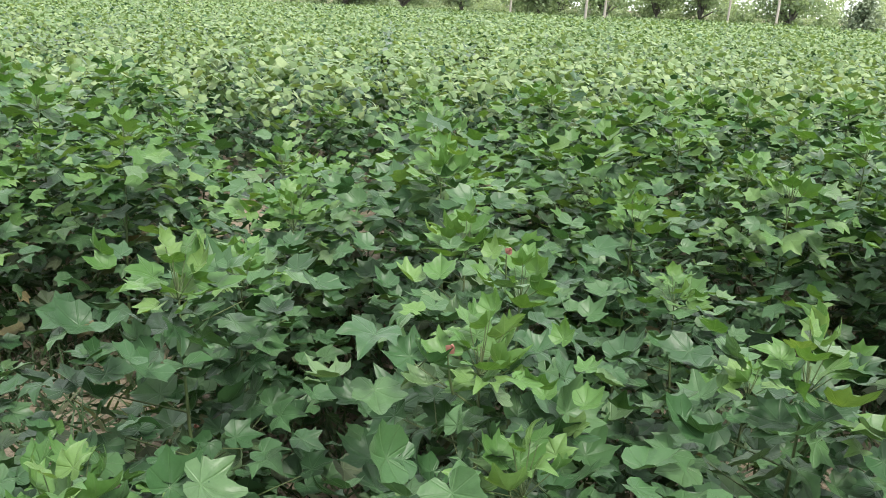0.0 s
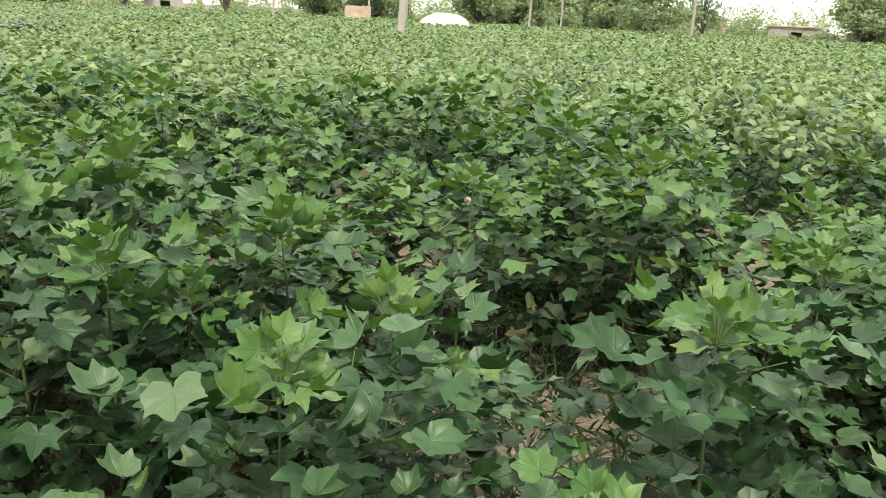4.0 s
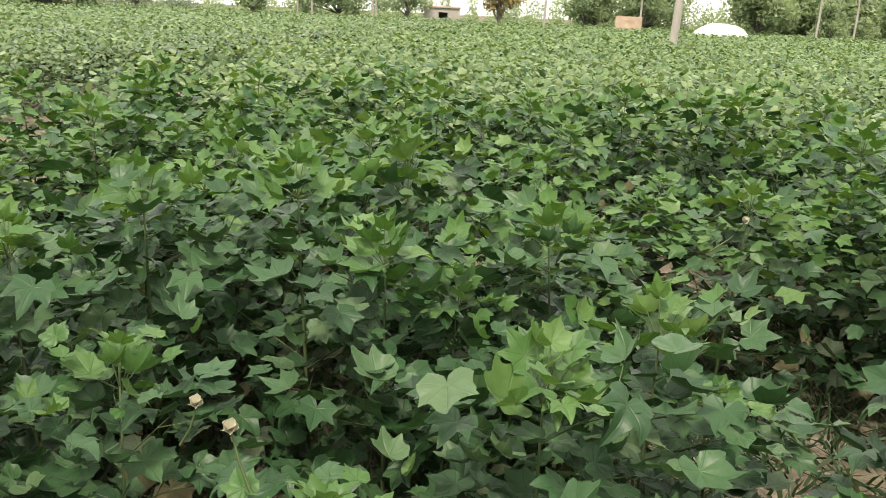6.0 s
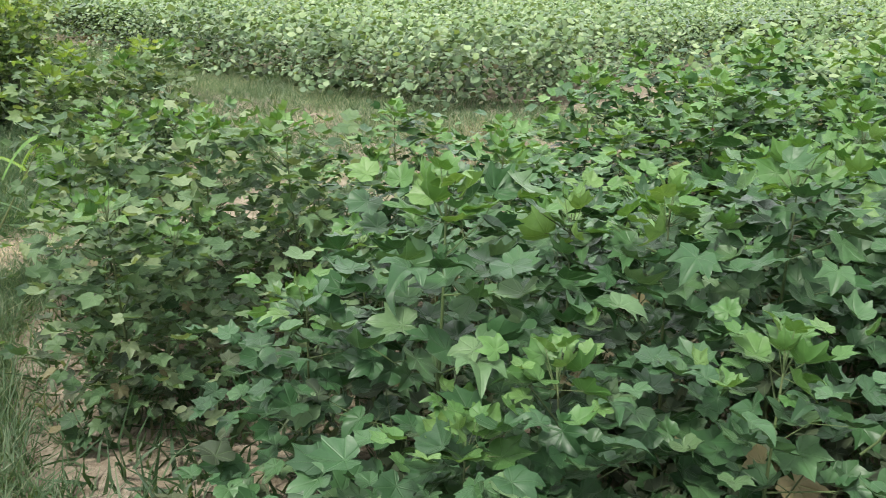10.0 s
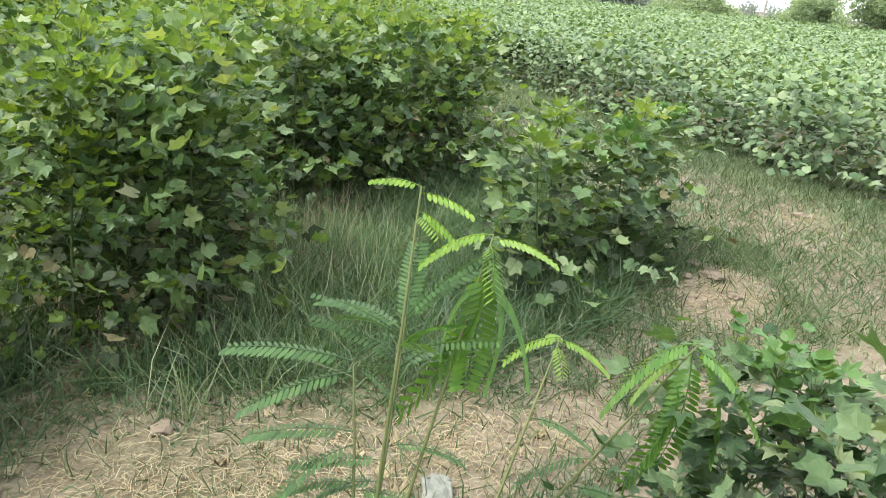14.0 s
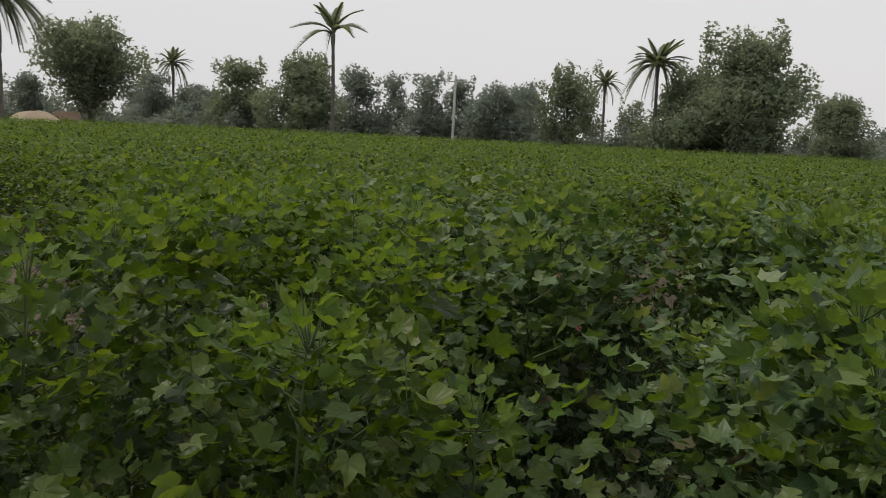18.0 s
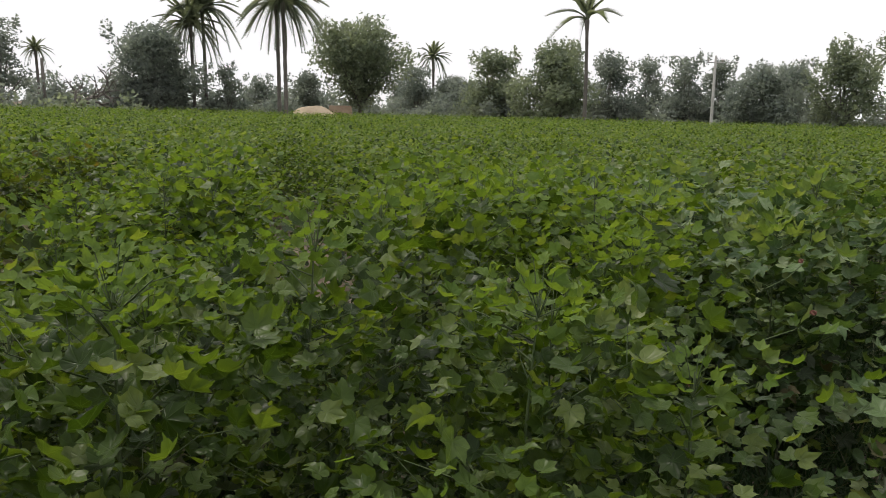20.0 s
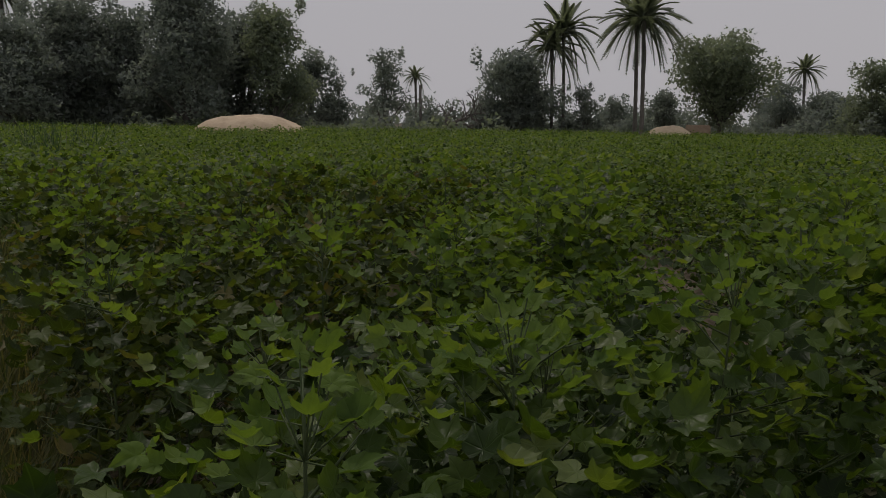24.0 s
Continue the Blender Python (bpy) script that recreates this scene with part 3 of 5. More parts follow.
def bloom(name, withered):
    """A cotton bloom of five folded petals in its bracts, withered ones closed."""
    r = np.random.default_rng(5)
    sets = []
    for k in range(5):
        v, t, uv = fan_leaf([0, 30, 60, 110, 180, -110, -60, -30], [1, 0.95, 0.8, 0.4, 0.1, 0.4, 0.8, 0.95], 2, -0.35, 0.03, k)
        a = k * 1.257
        tilt = 1.35 if withered else 0.8
        sets.append(scatter((v, t, uv), np.array([[0, 0, 0.006]]), np.array([a]), np.array([tilt + r.uniform(-0.1, 0.1)]), np.array([0.2]), np.array([0.014 if withered else 0.019])))
    v, t, uv = joined(*sets)
    return mesh_from(name, v, t, uv, mats=[PETAL_PINK if withered else PETAL])


BLOOM_WHITE, BLOOM_PINK = bloom("bloom", False), bloom("withered_bloom", True)


def wood_mesh(wood, name="stem"):
    sets = [tube(p, q, s) for p, q, s in wood]
    v, t, uv = joined(*sets)
    return mesh_from(name, v, t, None, mats=[STEM])


def crop_leaves(leaves, template_set):
    """Leaves of a plant as arrays, with the index of their material."""
    parts_, idx = [], []
    for n, tm in enumerate(template_set):
        some = leaves[n::len(template_set)]
        if len(some):
            parts_.append(scatter(tm, some[:, :3], some[:, 3], some[:, 4], some[:, 5], some[:, 6]))
            idx.append(np.repeat(some[:, 7].astype(int), len(tm[1])))
    return (*joined(*parts_), np.concatenate(idx))


def cotton_plant(seed, h, label, group, single, bushy=1.0, flower=0, field=0, shapes=None, leafy=None):
    """A cotton plant with stem and leaves; single: every leaf an object of its own, else one mesh of foliage."""
    wood, leaves = cotton_frame(seed, h, bushy, (2.2 if leafy else 1.40) if h < 1.15 else 2.5 if leafy else 3.4, leafy or (0.82 if h < 1.15 else 0.50), 2 if single else 5, 0.55 if h < 1.15 else 0.6)
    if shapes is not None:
        # half the top leaves made pale, leading into the far crop's painted brightness
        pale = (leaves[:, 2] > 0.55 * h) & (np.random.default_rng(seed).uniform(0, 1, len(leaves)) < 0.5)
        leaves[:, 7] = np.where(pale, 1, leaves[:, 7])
    ob = thing("cotton_plant", Matrix(), label, "cotton plant", group)
    part("stem", wood_mesh(wood), ob, "thin green-brown woody stem with side branches")
    if single:
        for n, (x, y, z, hd, pt, rl, sz, kd) in enumerate(leaves):
            lf = part("leaf", FINE_MESHES[field][int(kd)][(n * 5 + seed) % 8], ob)
            lf.matrix_basis = Matrix.Translation((x, y, z)) @ Matrix(rotations(np.array([hd]), np.array([pt]), np.array([rl]))[0].tolist()).to_4x4() @ Matrix.Scale(sz, 4)
    else:
        v, t, uv, idx = crop_leaves(leaves, shapes or LEAF_NEAR)
        fo = part("foliage", mesh_from("foliage", v, t, uv, mats=LEAF_MATS[field], index=idx), ob, "broad green lobed cotton leaves")
        fo["kind"] = "stuff"
    for k in range(flower):
        at = leaves[(7 + 9 * k) % len(leaves)]
        fl = part("bloom" if k == 0 else "withered_bloom", BLOOM_WHITE if k == 0 else BLOOM_PINK, ob, "small creamy cotton bloom" if k == 0 else "withered pink cotton bloom")
        fl.matrix_basis = pose(at[0] * 1.05, at[1] * 1.05, at[2] + 0.03, 25, 10, 40)
    return ob


def rows_of_plants(poly, along, row_gap, gap, seed, keep):
    """Places of plants in sown rows that run along a direction (degrees), inside a polygon; keep(x, y) drops more."""
    r = np.random.default_rng(seed)
    ps = np.array(poly)
    c, s = math.cos(radians(along)), math.sin(radians(along))
    u, v = ps[:, 0] * c + ps[:, 1] * s, -ps[:, 0] * s + ps[:, 1] * c
    uu, vv = np.meshgrid(np.arange(u.min(), u.max(), gap), np.arange(v.min(), v.max(), row_gap))
    uu, vv = uu.ravel() + r.normal(0, gap * 0.22, uu.size), vv.ravel() + r.normal(0, row_gap * 0.09, uu.size)
    x, y = uu * c - vv * s, uu * s + vv * c
    ok = inside(poly, x, y)
    x, y = x[ok], y[ok]
    ok = keep(x, y)
    return x[ok], y[ok]


BARE_SPOTS = [(-42.3, 52.2, 2.5, 1.8), (-1.75, 5.6, 0.95, 0.6), (-1.75, 2.45, 0.62, 0.48), (0.95, 2.85, 0.52, 0.45), (-3.7, 4.0, 0.7, 0.4), (-1.45, 2.75, 0.3, 0.3), (-4.4, 3.0, 0.35, 0.4), (-4.1, -0.75, 0.4, 0.3), (-3.1, -1.15, 0.25, 0.25), (-1.65, -4.95, 0.35, 0.30)]


FURROWS = [((-3.75, -4.5), (-4.75, -6.0), 0.22), ((-4.7, -6.0), (-5.6, -6.95), 0.32), ((-5.6, -6.95), (-7.7, -9.3), 0.34), ((-7.7, -9.3), (-11.0, -13.2), 0.30), ((-3.05, -6.9), (-2.6, -9.9), 0.36), ((-2.6, -9.9), (-2.1, -13.5), 0.34), ((-0.9, -7.8), (-1.5, -8.9), 0.22), ((-7.2, -6.2), (-8.6, -8.2), 0.26), ((2.6, -12.5), (4.2, -15.6), 0.7), ((3.2, -19.5), (6.8, -18.5), 0.8)]


def not_bare(x, y):
    ok = np.ones(len(x), bool)
    for bx, by, rx, ry in BARE_SPOTS:
        ok &= ((x - bx) / rx) ** 2 + ((y - by) / ry) ** 2 > 1
    for (ax, ay), (bx, by), half in FURROWS:
        ok &= off_line(x, y, (ax, ay), (bx, by)) > half
    # the walk never looks east
    seen = np.where(y > 0, x < 0.52 * y + 2.0, x < 1.05 * np.abs(y) + 0.5)
    return ok & seen & (path_off(x, y) > np.where(y < -4, 0.9, 0.74))


FIELDS = (
    ("north field", NORTH, 100.0, 0.68, 0.40, 0.98, "waist-high cotton plant with broad green leaves in the field"),
    ("west field", WEST, 130.0, 0.75, 0.45, 1.0, "leafy cotton plant at the edge of the field past the ridge"),
    ("south field", SOUTH, 63.0, 0.68, 0.35, 1.24, "tall bushy cotton plant with yellow-green tops in the field"),
)
near_rows = []
for fi, (group, poly, along, row_gap, gap, tall, label) in enumerate(FIELDS):
    x, y = rows_of_plants(poly, along, row_gap, gap, 11 + fi, not_bare)
    if fi == 2:
        # the block of plants at the corner of the recess
        bx, by = np.array([-4.62, -4.9, -5.18, -4.85, -5.2, -5.5, -5.15, -4.26, -4.48, -4.78, -5.06, -3.40, -3.58, -6.5, -6.95, -7.4, -7.9, -8.4]), np.array([-4.95, -4.86, -4.92, -5.2, -5.3, -5.45, -5.62, -4.66, -4.56, -4.5, -4.58, -4.64, -4.98, -5.22, -5.05, -4.92, -4.82, -4.9])
        free = np.min(np.hypot(x[:, None] - bx, y[:, None] - by), 1) > 0.24
        x, y = np.concatenate([x[free], bx]), np.concatenate([y[free], by])
    d = path_off(x, y)
    hs = tall * (0.99 + 0.12 * lumps(x, y, 0.9) + np.random.default_rng(fi).normal(0, (0.14, 0.13, 0.13)[fi], len(x)))
    if fi == 0:
        # the crop is stunted towards the corner by the ridges
        hs = hs * (1 - 0.34 * np.exp(-((x + 5.0) / 1.8) ** 2 - ((y + 0.9) / 1.8) ** 2))
    if fi == 2:
        hs = hs * (1 - 0.10 * np.exp(-(d / 2.2) ** 2))
    if fi == 0:
        # low plants before the bare spots
        for sx, sy, sr in ((-1.45, 4.75, 0.65), (-1.35, 2.0, 0.5), (0.85, 2.35, 0.5), (-3.0, 2.6, 0.6)):
            hs = hs * (1 - 0.38 * np.exp(-((x - sx) ** 2 + (y - sy) ** 2) / sr ** 2))
    hs = np.clip(hs, (0.55 if fi == 0 else 0.68) * tall, (1.14, 1.12, 1.09)[fi] * tall)
    for k in range(len(x)):
        near_rows.append((d[k], x[k], y[k], hs[k], fi))
near_rows = np.array(near_rows)
near_rows = near_rows[np.argsort(near_rows[:, 0])]
crop_rows = near_rows[350:]

PROTOS = {}
for fi, (group, poly, along, row_gap, gap, tall, label) in enumerate(FIELDS):
    PROTOS[fi] = [cotton_plant(100 * fi + k, tall, label, group, True, 1.0 if fi < 2 else 1.2, 0, fi) for k in range(5)]
    PROTOS[fi, "joined"] = [cotton_plant(100 * fi + 50 + k, tall, label, group, False, 1.0 if fi < 2 else 1.2, (0, 1, 0, 2, 0, 0)[k], fi) for k in range(6)]
    if fi == 0:
        PROTOS["corner"] = [cotton_plant(340 + k, tall, "low cotton plant with small dusty olive leaves at the field corner", group, False, 1.0, 0, 5, None, 0.66) for k in range(5)]
    if fi == 2:
        PROTOS["edge"] = [cotton_plant(360 + k, tall, "tall bushy cotton plant with pale leaves beside the lane", group, False, 1.2, (0, 2, 0, 1, 0)[k], 4, None, 0.76) for k in range(5)]
        PROTOS["worn"] = [cotton_plant(390 + k, tall, "bushy cotton plant with worn brownish leaves at the field side", group, False, 1.1, 0, 3) for k in range(4)]
    PROTOS[fi, "light"] = [cotton_plant(100 * fi + 70 + k, tall, label, group, False, 1.0 if fi < 2 else 1.2, (0, 1, 0, 2, 0, 0)[k], fi, LEAF_LIGHT) for k in range(6)]


def settle(ob, x, y, h, tall, turn):
    ob.matrix_basis = Matrix.Translation((x, y, float(ground_z(x, y)))) @ Matrix.Rotation(turn, 4, "Z") @ Matrix.Diagonal((max(h / tall, 0.95), max(h / tall, 0.95), h / tall, 1))


placed = []
turns = np.random.default_rng(3).uniform(0, 6.283, len(near_rows))
used = set()
for n, (d, x, y, h, fi) in enumerate(near_rows[:350]):
    fi = int(fi)
    protos = PROTOS[fi] if n < 20 else PROTOS[fi, "joined"] if n < 90 else PROTOS[fi, "light"]
    if fi == 0 and y < -0.9:
        protos = PROTOS["corner"]
    elif fi == 2 and x > -1.6:
        protos = PROTOS["worn"]
    elif fi == 2 and x < -4.3:
        protos = PROTOS["edge"]
    src = protos[n % len(protos)]
    ob = src if src.name not in used else copy_thing(src, Matrix())
    used.add(src.name)
    settle(ob, x, y, h, FIELDS[fi][5], turns[n])
    placed.append((x, y, ob))
# single blooms held out among the leaves
for bx, by, bz, withered in ((-1.57, 0.42, 0.88, 0), (-1.33, 0.40, 0.95, 0), (-1.88, 2.31, 0.95, 0), (-4.48, 0.82, 0.82, 1), (-0.02, 1.90, 1.03, 1), (-0.10, 1.37, 1.0, 1), (-4.48, -6.10, 1.10, 1), (-3.45, -6.25, 1.0, 0), (-4.2, -5.55, 1.05, 1), (-5.3, -5.2, 1.0, 1), (-4.9, -4.6, 0.75, 0)):
    x, y, ob = min(placed, key=lambda q: math.hypot(q[0] - bx, q[1] - by))
    fl = part("withered_bloom" if withered else "bloom", BLOOM_PINK if withered else BLOOM_WHITE, ob, "withered pink cotton bloom" if withered else "small creamy cotton bloom")
    fl.matrix_basis = ob.matrix_basis.inverted() @ pose(bx, by, bz, 28, 12, 40)
    foot = ob.matrix_basis.inverted() @ Vector((x + (bx - x) * 0.8, y + (by - y) * 0.8, bz - 0.09))
    tip = ob.matrix_basis.inverted() @ Vector((bx, by, bz))
    part("flower_stalk", mesh_from("flower_stalk", *tube([foot, foot.lerp(tip, 0.6) - Vector((0, 0, 0.015)), tip], [0.003, 0.0024, 0.0018], 4)[:2], mats=[STEM]), ob)
for protos in PROTOS.values():
    for src in protos:
        if src.name not in used:
            for o in (*src.children_recursive, src):
                bpy.data.objects.remove(o)


def crop_band(fi, rows, template, leaf_every, grow, seed, low=0.0, tips=0.0):
    """Foliage of all the plants of the rows in one set of arrays, by material index."""
    r = np.random.default_rng(seed)
    sets, idx = [], []
    tall = FIELDS[fi][5]
    kinds = r.integers(0, 6, len(rows))
    for k in range(6):
        some = rows[kinds == k]
        if not len(some):
            continue
        leaves = cotton_frame(100 * fi + 60 + k, tall, 1.0 if fi < 2 else 1.2, 1.25 if fi < 2 else 3.1, 0.82 if fi < 2 else 0.48)[1]
        if low:
            leaves = leaves[leaves[:, 2] > low * tall]
        leaves = leaves[r.permutation(len(leaves))][::leaf_every]
        n, m = len(some), len(leaves)
        ang = r.uniform(0, 6.283, n)
        sc = some[:, 3] / tall
        c, s = np.cos(ang)[:, None], np.sin(ang)[:, None]
        sw = np.maximum(sc, 0.95)
        px = (leaves[None, :, 0] * c - leaves[None, :, 1] * s) * sw[:, None] + some[:, 1:2]
        py = (leaves[None, :, 0] * s + leaves[None, :, 1] * c) * sw[:, None] + some[:, 2:3]
        pz = leaves[None, :, 2] * sc[:, None] + ground_z(some[:, 1], some[:, 2])[:, None]
        pos = np.stack([px, py, pz], -1).reshape(-1, 3) + r.normal(0, 0.03, (n * m, 3))
        hd = (leaves[None, :, 3] + ang[:, None]).ravel()
        pt, rl = np.tile(leaves[:, 4], n) + r.normal(0, 0.15, n * m), np.tile(leaves[:, 5], n)
        # many leaves turn their faces to the sun
        sunny = r.uniform(0, 1, n * m) < (0.7 if fi < 2 else 0.24)
        hd = np.where(sunny, radians(SUN_YAW) + r.normal(0, 0.9, n * m), hd)
        pt = np.where(sunny, r.normal(-0.35, 0.5, n * m), pt + r.normal(0, 0.25, n * m))
        sz = (leaves[None, :, 6] * sw[:, None] * grow).ravel() * r.uniform(0.85, 1.15, n * m)
        sets.append(scatter(template, pos, hd, pt, rl, sz))
        kd = np.tile(leaves[:, 7].astype(int), n)
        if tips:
            # the pale tip share grows with distance, painting in the far crop's brightness
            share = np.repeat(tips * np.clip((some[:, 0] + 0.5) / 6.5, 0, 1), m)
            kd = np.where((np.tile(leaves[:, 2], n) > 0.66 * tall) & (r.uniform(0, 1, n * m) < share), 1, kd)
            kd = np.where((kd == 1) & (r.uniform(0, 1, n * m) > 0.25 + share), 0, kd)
        idx.append(np.repeat(kd, len(template[1])))
    return (*joined(*sets), np.concatenate(idx))


for fi, (group, poly, along, row_gap, gap, tall, label) in enumerate(FIELDS):
    rows = crop_rows[crop_rows[:, 4] == fi]
    bands = []
    for lo, hi, template, every, grow in ((0, 4.6, LEAF_MID[0], 1, 1.0), (4.6, 6.5, LEAF_MID[1], 1, 1.0), (6.5, 10, LEAF_FAR, 1, 1.0), (10, 14, LEAF_DOT, 1, 1.0), (14, 24, LEAF_DOT, 2, 1.2), (24, 42, LEAF_DOT, 4, 1.55), (42, 140, LEAF_DOT, 10, 2.4)):
        some = rows[(rows[:, 0] >= lo) & (rows[:, 0] < hi)]
        if lo == 42:
            some = some[::2]
        if len(some):
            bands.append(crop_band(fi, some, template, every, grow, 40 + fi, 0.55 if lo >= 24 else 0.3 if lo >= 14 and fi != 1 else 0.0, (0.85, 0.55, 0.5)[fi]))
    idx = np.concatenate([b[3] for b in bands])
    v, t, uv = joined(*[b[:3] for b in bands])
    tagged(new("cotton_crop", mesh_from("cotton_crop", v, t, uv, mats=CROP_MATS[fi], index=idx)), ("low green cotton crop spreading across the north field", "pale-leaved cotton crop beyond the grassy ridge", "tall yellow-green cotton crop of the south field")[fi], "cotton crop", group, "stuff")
    # the dense lower foliage of the far rows
    cell = 0.9
    ps = np.array(poly)
    xs, ys = np.arange(ps[:, 0].min(), ps[:, 0].max(), cell), np.arange(ps[:, 1].min(), ps[:, 1].max(), cell)
    qx, qy = np.meshgrid(xs, ys)
    hz = tall * (0.69 + 0.10 * lumps(qx.ravel(), qy.ravel(), 2.3) + np.random.default_rng(9).normal(0, 0.05, qx.size))
    pv = np.stack([qx.ravel() + np.random.default_rng(8).normal(0, 0.15, qx.size), qy.ravel(), hz], -1)
    ok = inside(poly, pv[:, 0], pv[:, 1]) & (path_off(pv[:, 0], pv[:, 1]) > 14)
    n_ = len(xs)
    qi = (np.arange(len(ys) - 1)[:, None] * n_ + np.arange(n_ - 1)[None]).ravel()
    quads = np.stack([qi, qi + 1, qi + n_ + 1, qi + n_], -1)
    quads = quads[ok[quads].all(1)]
    if len(quads):
        keep_v, inv = np.unique(quads, return_inverse=True)
        low = mesh_from("crop_understorey", pv[keep_v], inv.reshape(-1, 4), pv[keep_v][:, :2] * 0 + 0.9, mats=[LEAF_MATS[fi][0]])
        tagged(new("crop_understorey", low), "dense shaded lower foliage of the far cotton rows", "cotton crop", group, "stuff")

# the lone cotton bushes beside the ridge path
for n, (x, y, h) in enumerate(((-6.15, -3.4, 0.85), (-6.6, -3.5, 0.98), (-7.0, -3.2, 1.0), (-6.75, -3.15, 0.9), (-7.4, -3.1, 0.92))):
    ob = cotton_plant(400 + n, h, "lone pale leafy cotton bush beside the grassy ridge path", "bushes by the ridge path", False, 1.1, 1, 4 if n < 3 else 1)
    ob.matrix_basis = Matrix.Translation((x, y, float(ground_z(x, y)))) @ Matrix.Rotation(n * 1.7, 4, "Z")


# ---- grass and straw ----
def blade(curve):
    v = np.array([(-0.5, 0, 0), (0.5, 0, 0), (-0.38, curve * 0.25, 0.5), (0.38, curve * 0.25, 0.5), (0, curve, 1.0)], float)
    return v, np.array([(0, 1, 3), (0, 3, 2), (2, 3, 4)]), v[:, [0, 2]].copy()


def grass(name, x, y, height, label, mat, width=0.006, bend=0.5, seed=0, spread=0.35):
    r = np.random.default_rng(seed)
    n = len(x)
    h = height * r.uniform(0.45, 1.25, n)
    size = np.stack([width * r.uniform(0.7, 1.4, n), h, h], -1)
    sets = []
    for k, cv in enumerate((bend * 0.5, bend, bend * 1.6)):
        s = slice(k, None, 3)
        pos = np.stack([x[s], y[s], ground_z(x[s], y[s]) - 0.01], -1)
        m = len(pos)
        sets.append(scatter(blade(cv), pos, r.uniform(0, 6.283, m), r.normal(0, spread * 0.5, m), r.normal(0, spread, m), size[s]))
    v, t, uv = joined(*sets)
    return tagged(new(name, mesh_from(name, v, t, uv, mats=[mat])), label, "grass", kind="stuff")


def tufts(cx, cy, n, spread, seed):
    """Places of n blades round each of the tuft centres."""
    r = np.random.default_rng(seed)
    x = np.repeat(cx, n) + r.normal(0, spread, len(cx) * n)
    y = np.repeat(cy, n) + r.normal(0, spread, len(cy) * n)
    return x, y


def within(poly, n, seed, thin=None):
    r = np.random.default_rng(seed)
    p = np.array(poly)
    x, y = r.uniform(p[:, 0].min(), p[:, 0].max(), n), r.uniform(p[:, 1].min(), p[:, 1].max(), n)
    ok = inside(poly, x, y)
    if thin is not None:
        ok &= thin(x, y)
    return x[ok], y[ok]


LANE = [(-1.9, -1.1), (-3.5, -2.2), (-5.0, -2.6), (-6.2, -2.2), (-9.2, 1.0), (-10.2, 0.4), (-14.0, -4.4), (-17.0, -7.6), (-16.0, -9.2), (-12.0, -6.9), (-10, -5.7), (-7.4, -5.4), (-5.2, -4.9), (-2.0, -4.8), (-1.2, -3.2)]
BARE = [(-3.72, -3.85, 0.42, 0.40), (-4.1, -3.5, 0.42, 0.40), (-4.5, -3.1, 0.42, 0.30), (-4.9, -2.8, 0.35, 0.2), (-2.9, -3.6, 0.6, 0.4), (-2.7, -2.75, 0.55, 0.45), (-3.5, -2.8, 0.40, 0.25), (-6.85, -2.5, 0.50, 0.26), (-5.45, -2.5, 0.28, 0.16), (-9.3, -2.2, 0.5, 0.25), (-1.5, -1.7, 0.6, 0.45), (-2.2, -2.4, 0.45, 0.35), (-4.6, -4.75, 0.62, 0.36)]


def grassy(x, y):
    r = np.random.default_rng(len(x))
    f = np.ones(len(x))
    for bx, by, rx, ry in BARE:
        q = np.sqrt(((x - bx) / rx) ** 2 + ((y - by) / ry) ** 2)
        f = np.minimum(f, np.clip((q - 0.75) / 0.5, 0.17, 1))
    return r.uniform(0, 1, len(x)) < f * (0.72 + 0.28 * lumps(x, y, 2.1))


x, y = within(LANE, 290000, 51, grassy)
grass("grass", x, y, 0.12, "short green grass on the field lane", GRASS, 0.006, 0.8, 1, 0.85)
x, y = within([(-2.6, -2.2), (-3.6, -2.5), (-5.2, -2.5), (-6.4, -1.9), (-8.2, -2.4), (-8.6, -4.4), (-5.2, -4.4), (-3.6, -4.5), (-2.2, -4.4)], 78000, 56, grassy)
grass("grass", x, y, 0.085, "short grey-green grass on the trodden lane", GRASS, 0.005, 1.0, 6, 1.0)
# weeds coloured dark, so that they also put in the shade between rows
for seed, poly in enumerate(([(1.6, 1.2), (0, 0.9), (-0.9, 0.4), (-1.8, -0.8), (-2.6, -1.6), (-3.4, -2.2), (-5.0, -2.4), (-5.8, -1.2), (-5.0, 2.0), (-2.0, 5.0), (1.8, 4.6)], [(-3.0, -4.4), (-4.3, -4.7), (-6.3, -5.0), (-8.6, -8.8), (-7.4, -10.4), (-4.0, -9.0), (-2.0, -10.4), (-1.6, -8.0), (-0.6, -6.0), (-1.2, -4.9)])):
    x, y = within(poly, (48000, 90000)[seed], 57 + seed)
    grass("weeds", x, y, 0.15, "low dark weeds deepening the shade between the cotton rows", GRASS_DARK, 0.014, 0.9, 7 + seed, 0.9)
x, y = within([(-0.5, 0.35), (-1.0, 0.1), (-1.8, -0.75), (-2.5, -1.6), (-2.25, -1.85), (-1.4, -1.05), (-0.8, -0.25)], 9000, 58)
grass("grass", x, y, 0.13, "green grass at the foot of the nearest cotton row", GRASS, 0.006, 0.7, 9, 0.6)
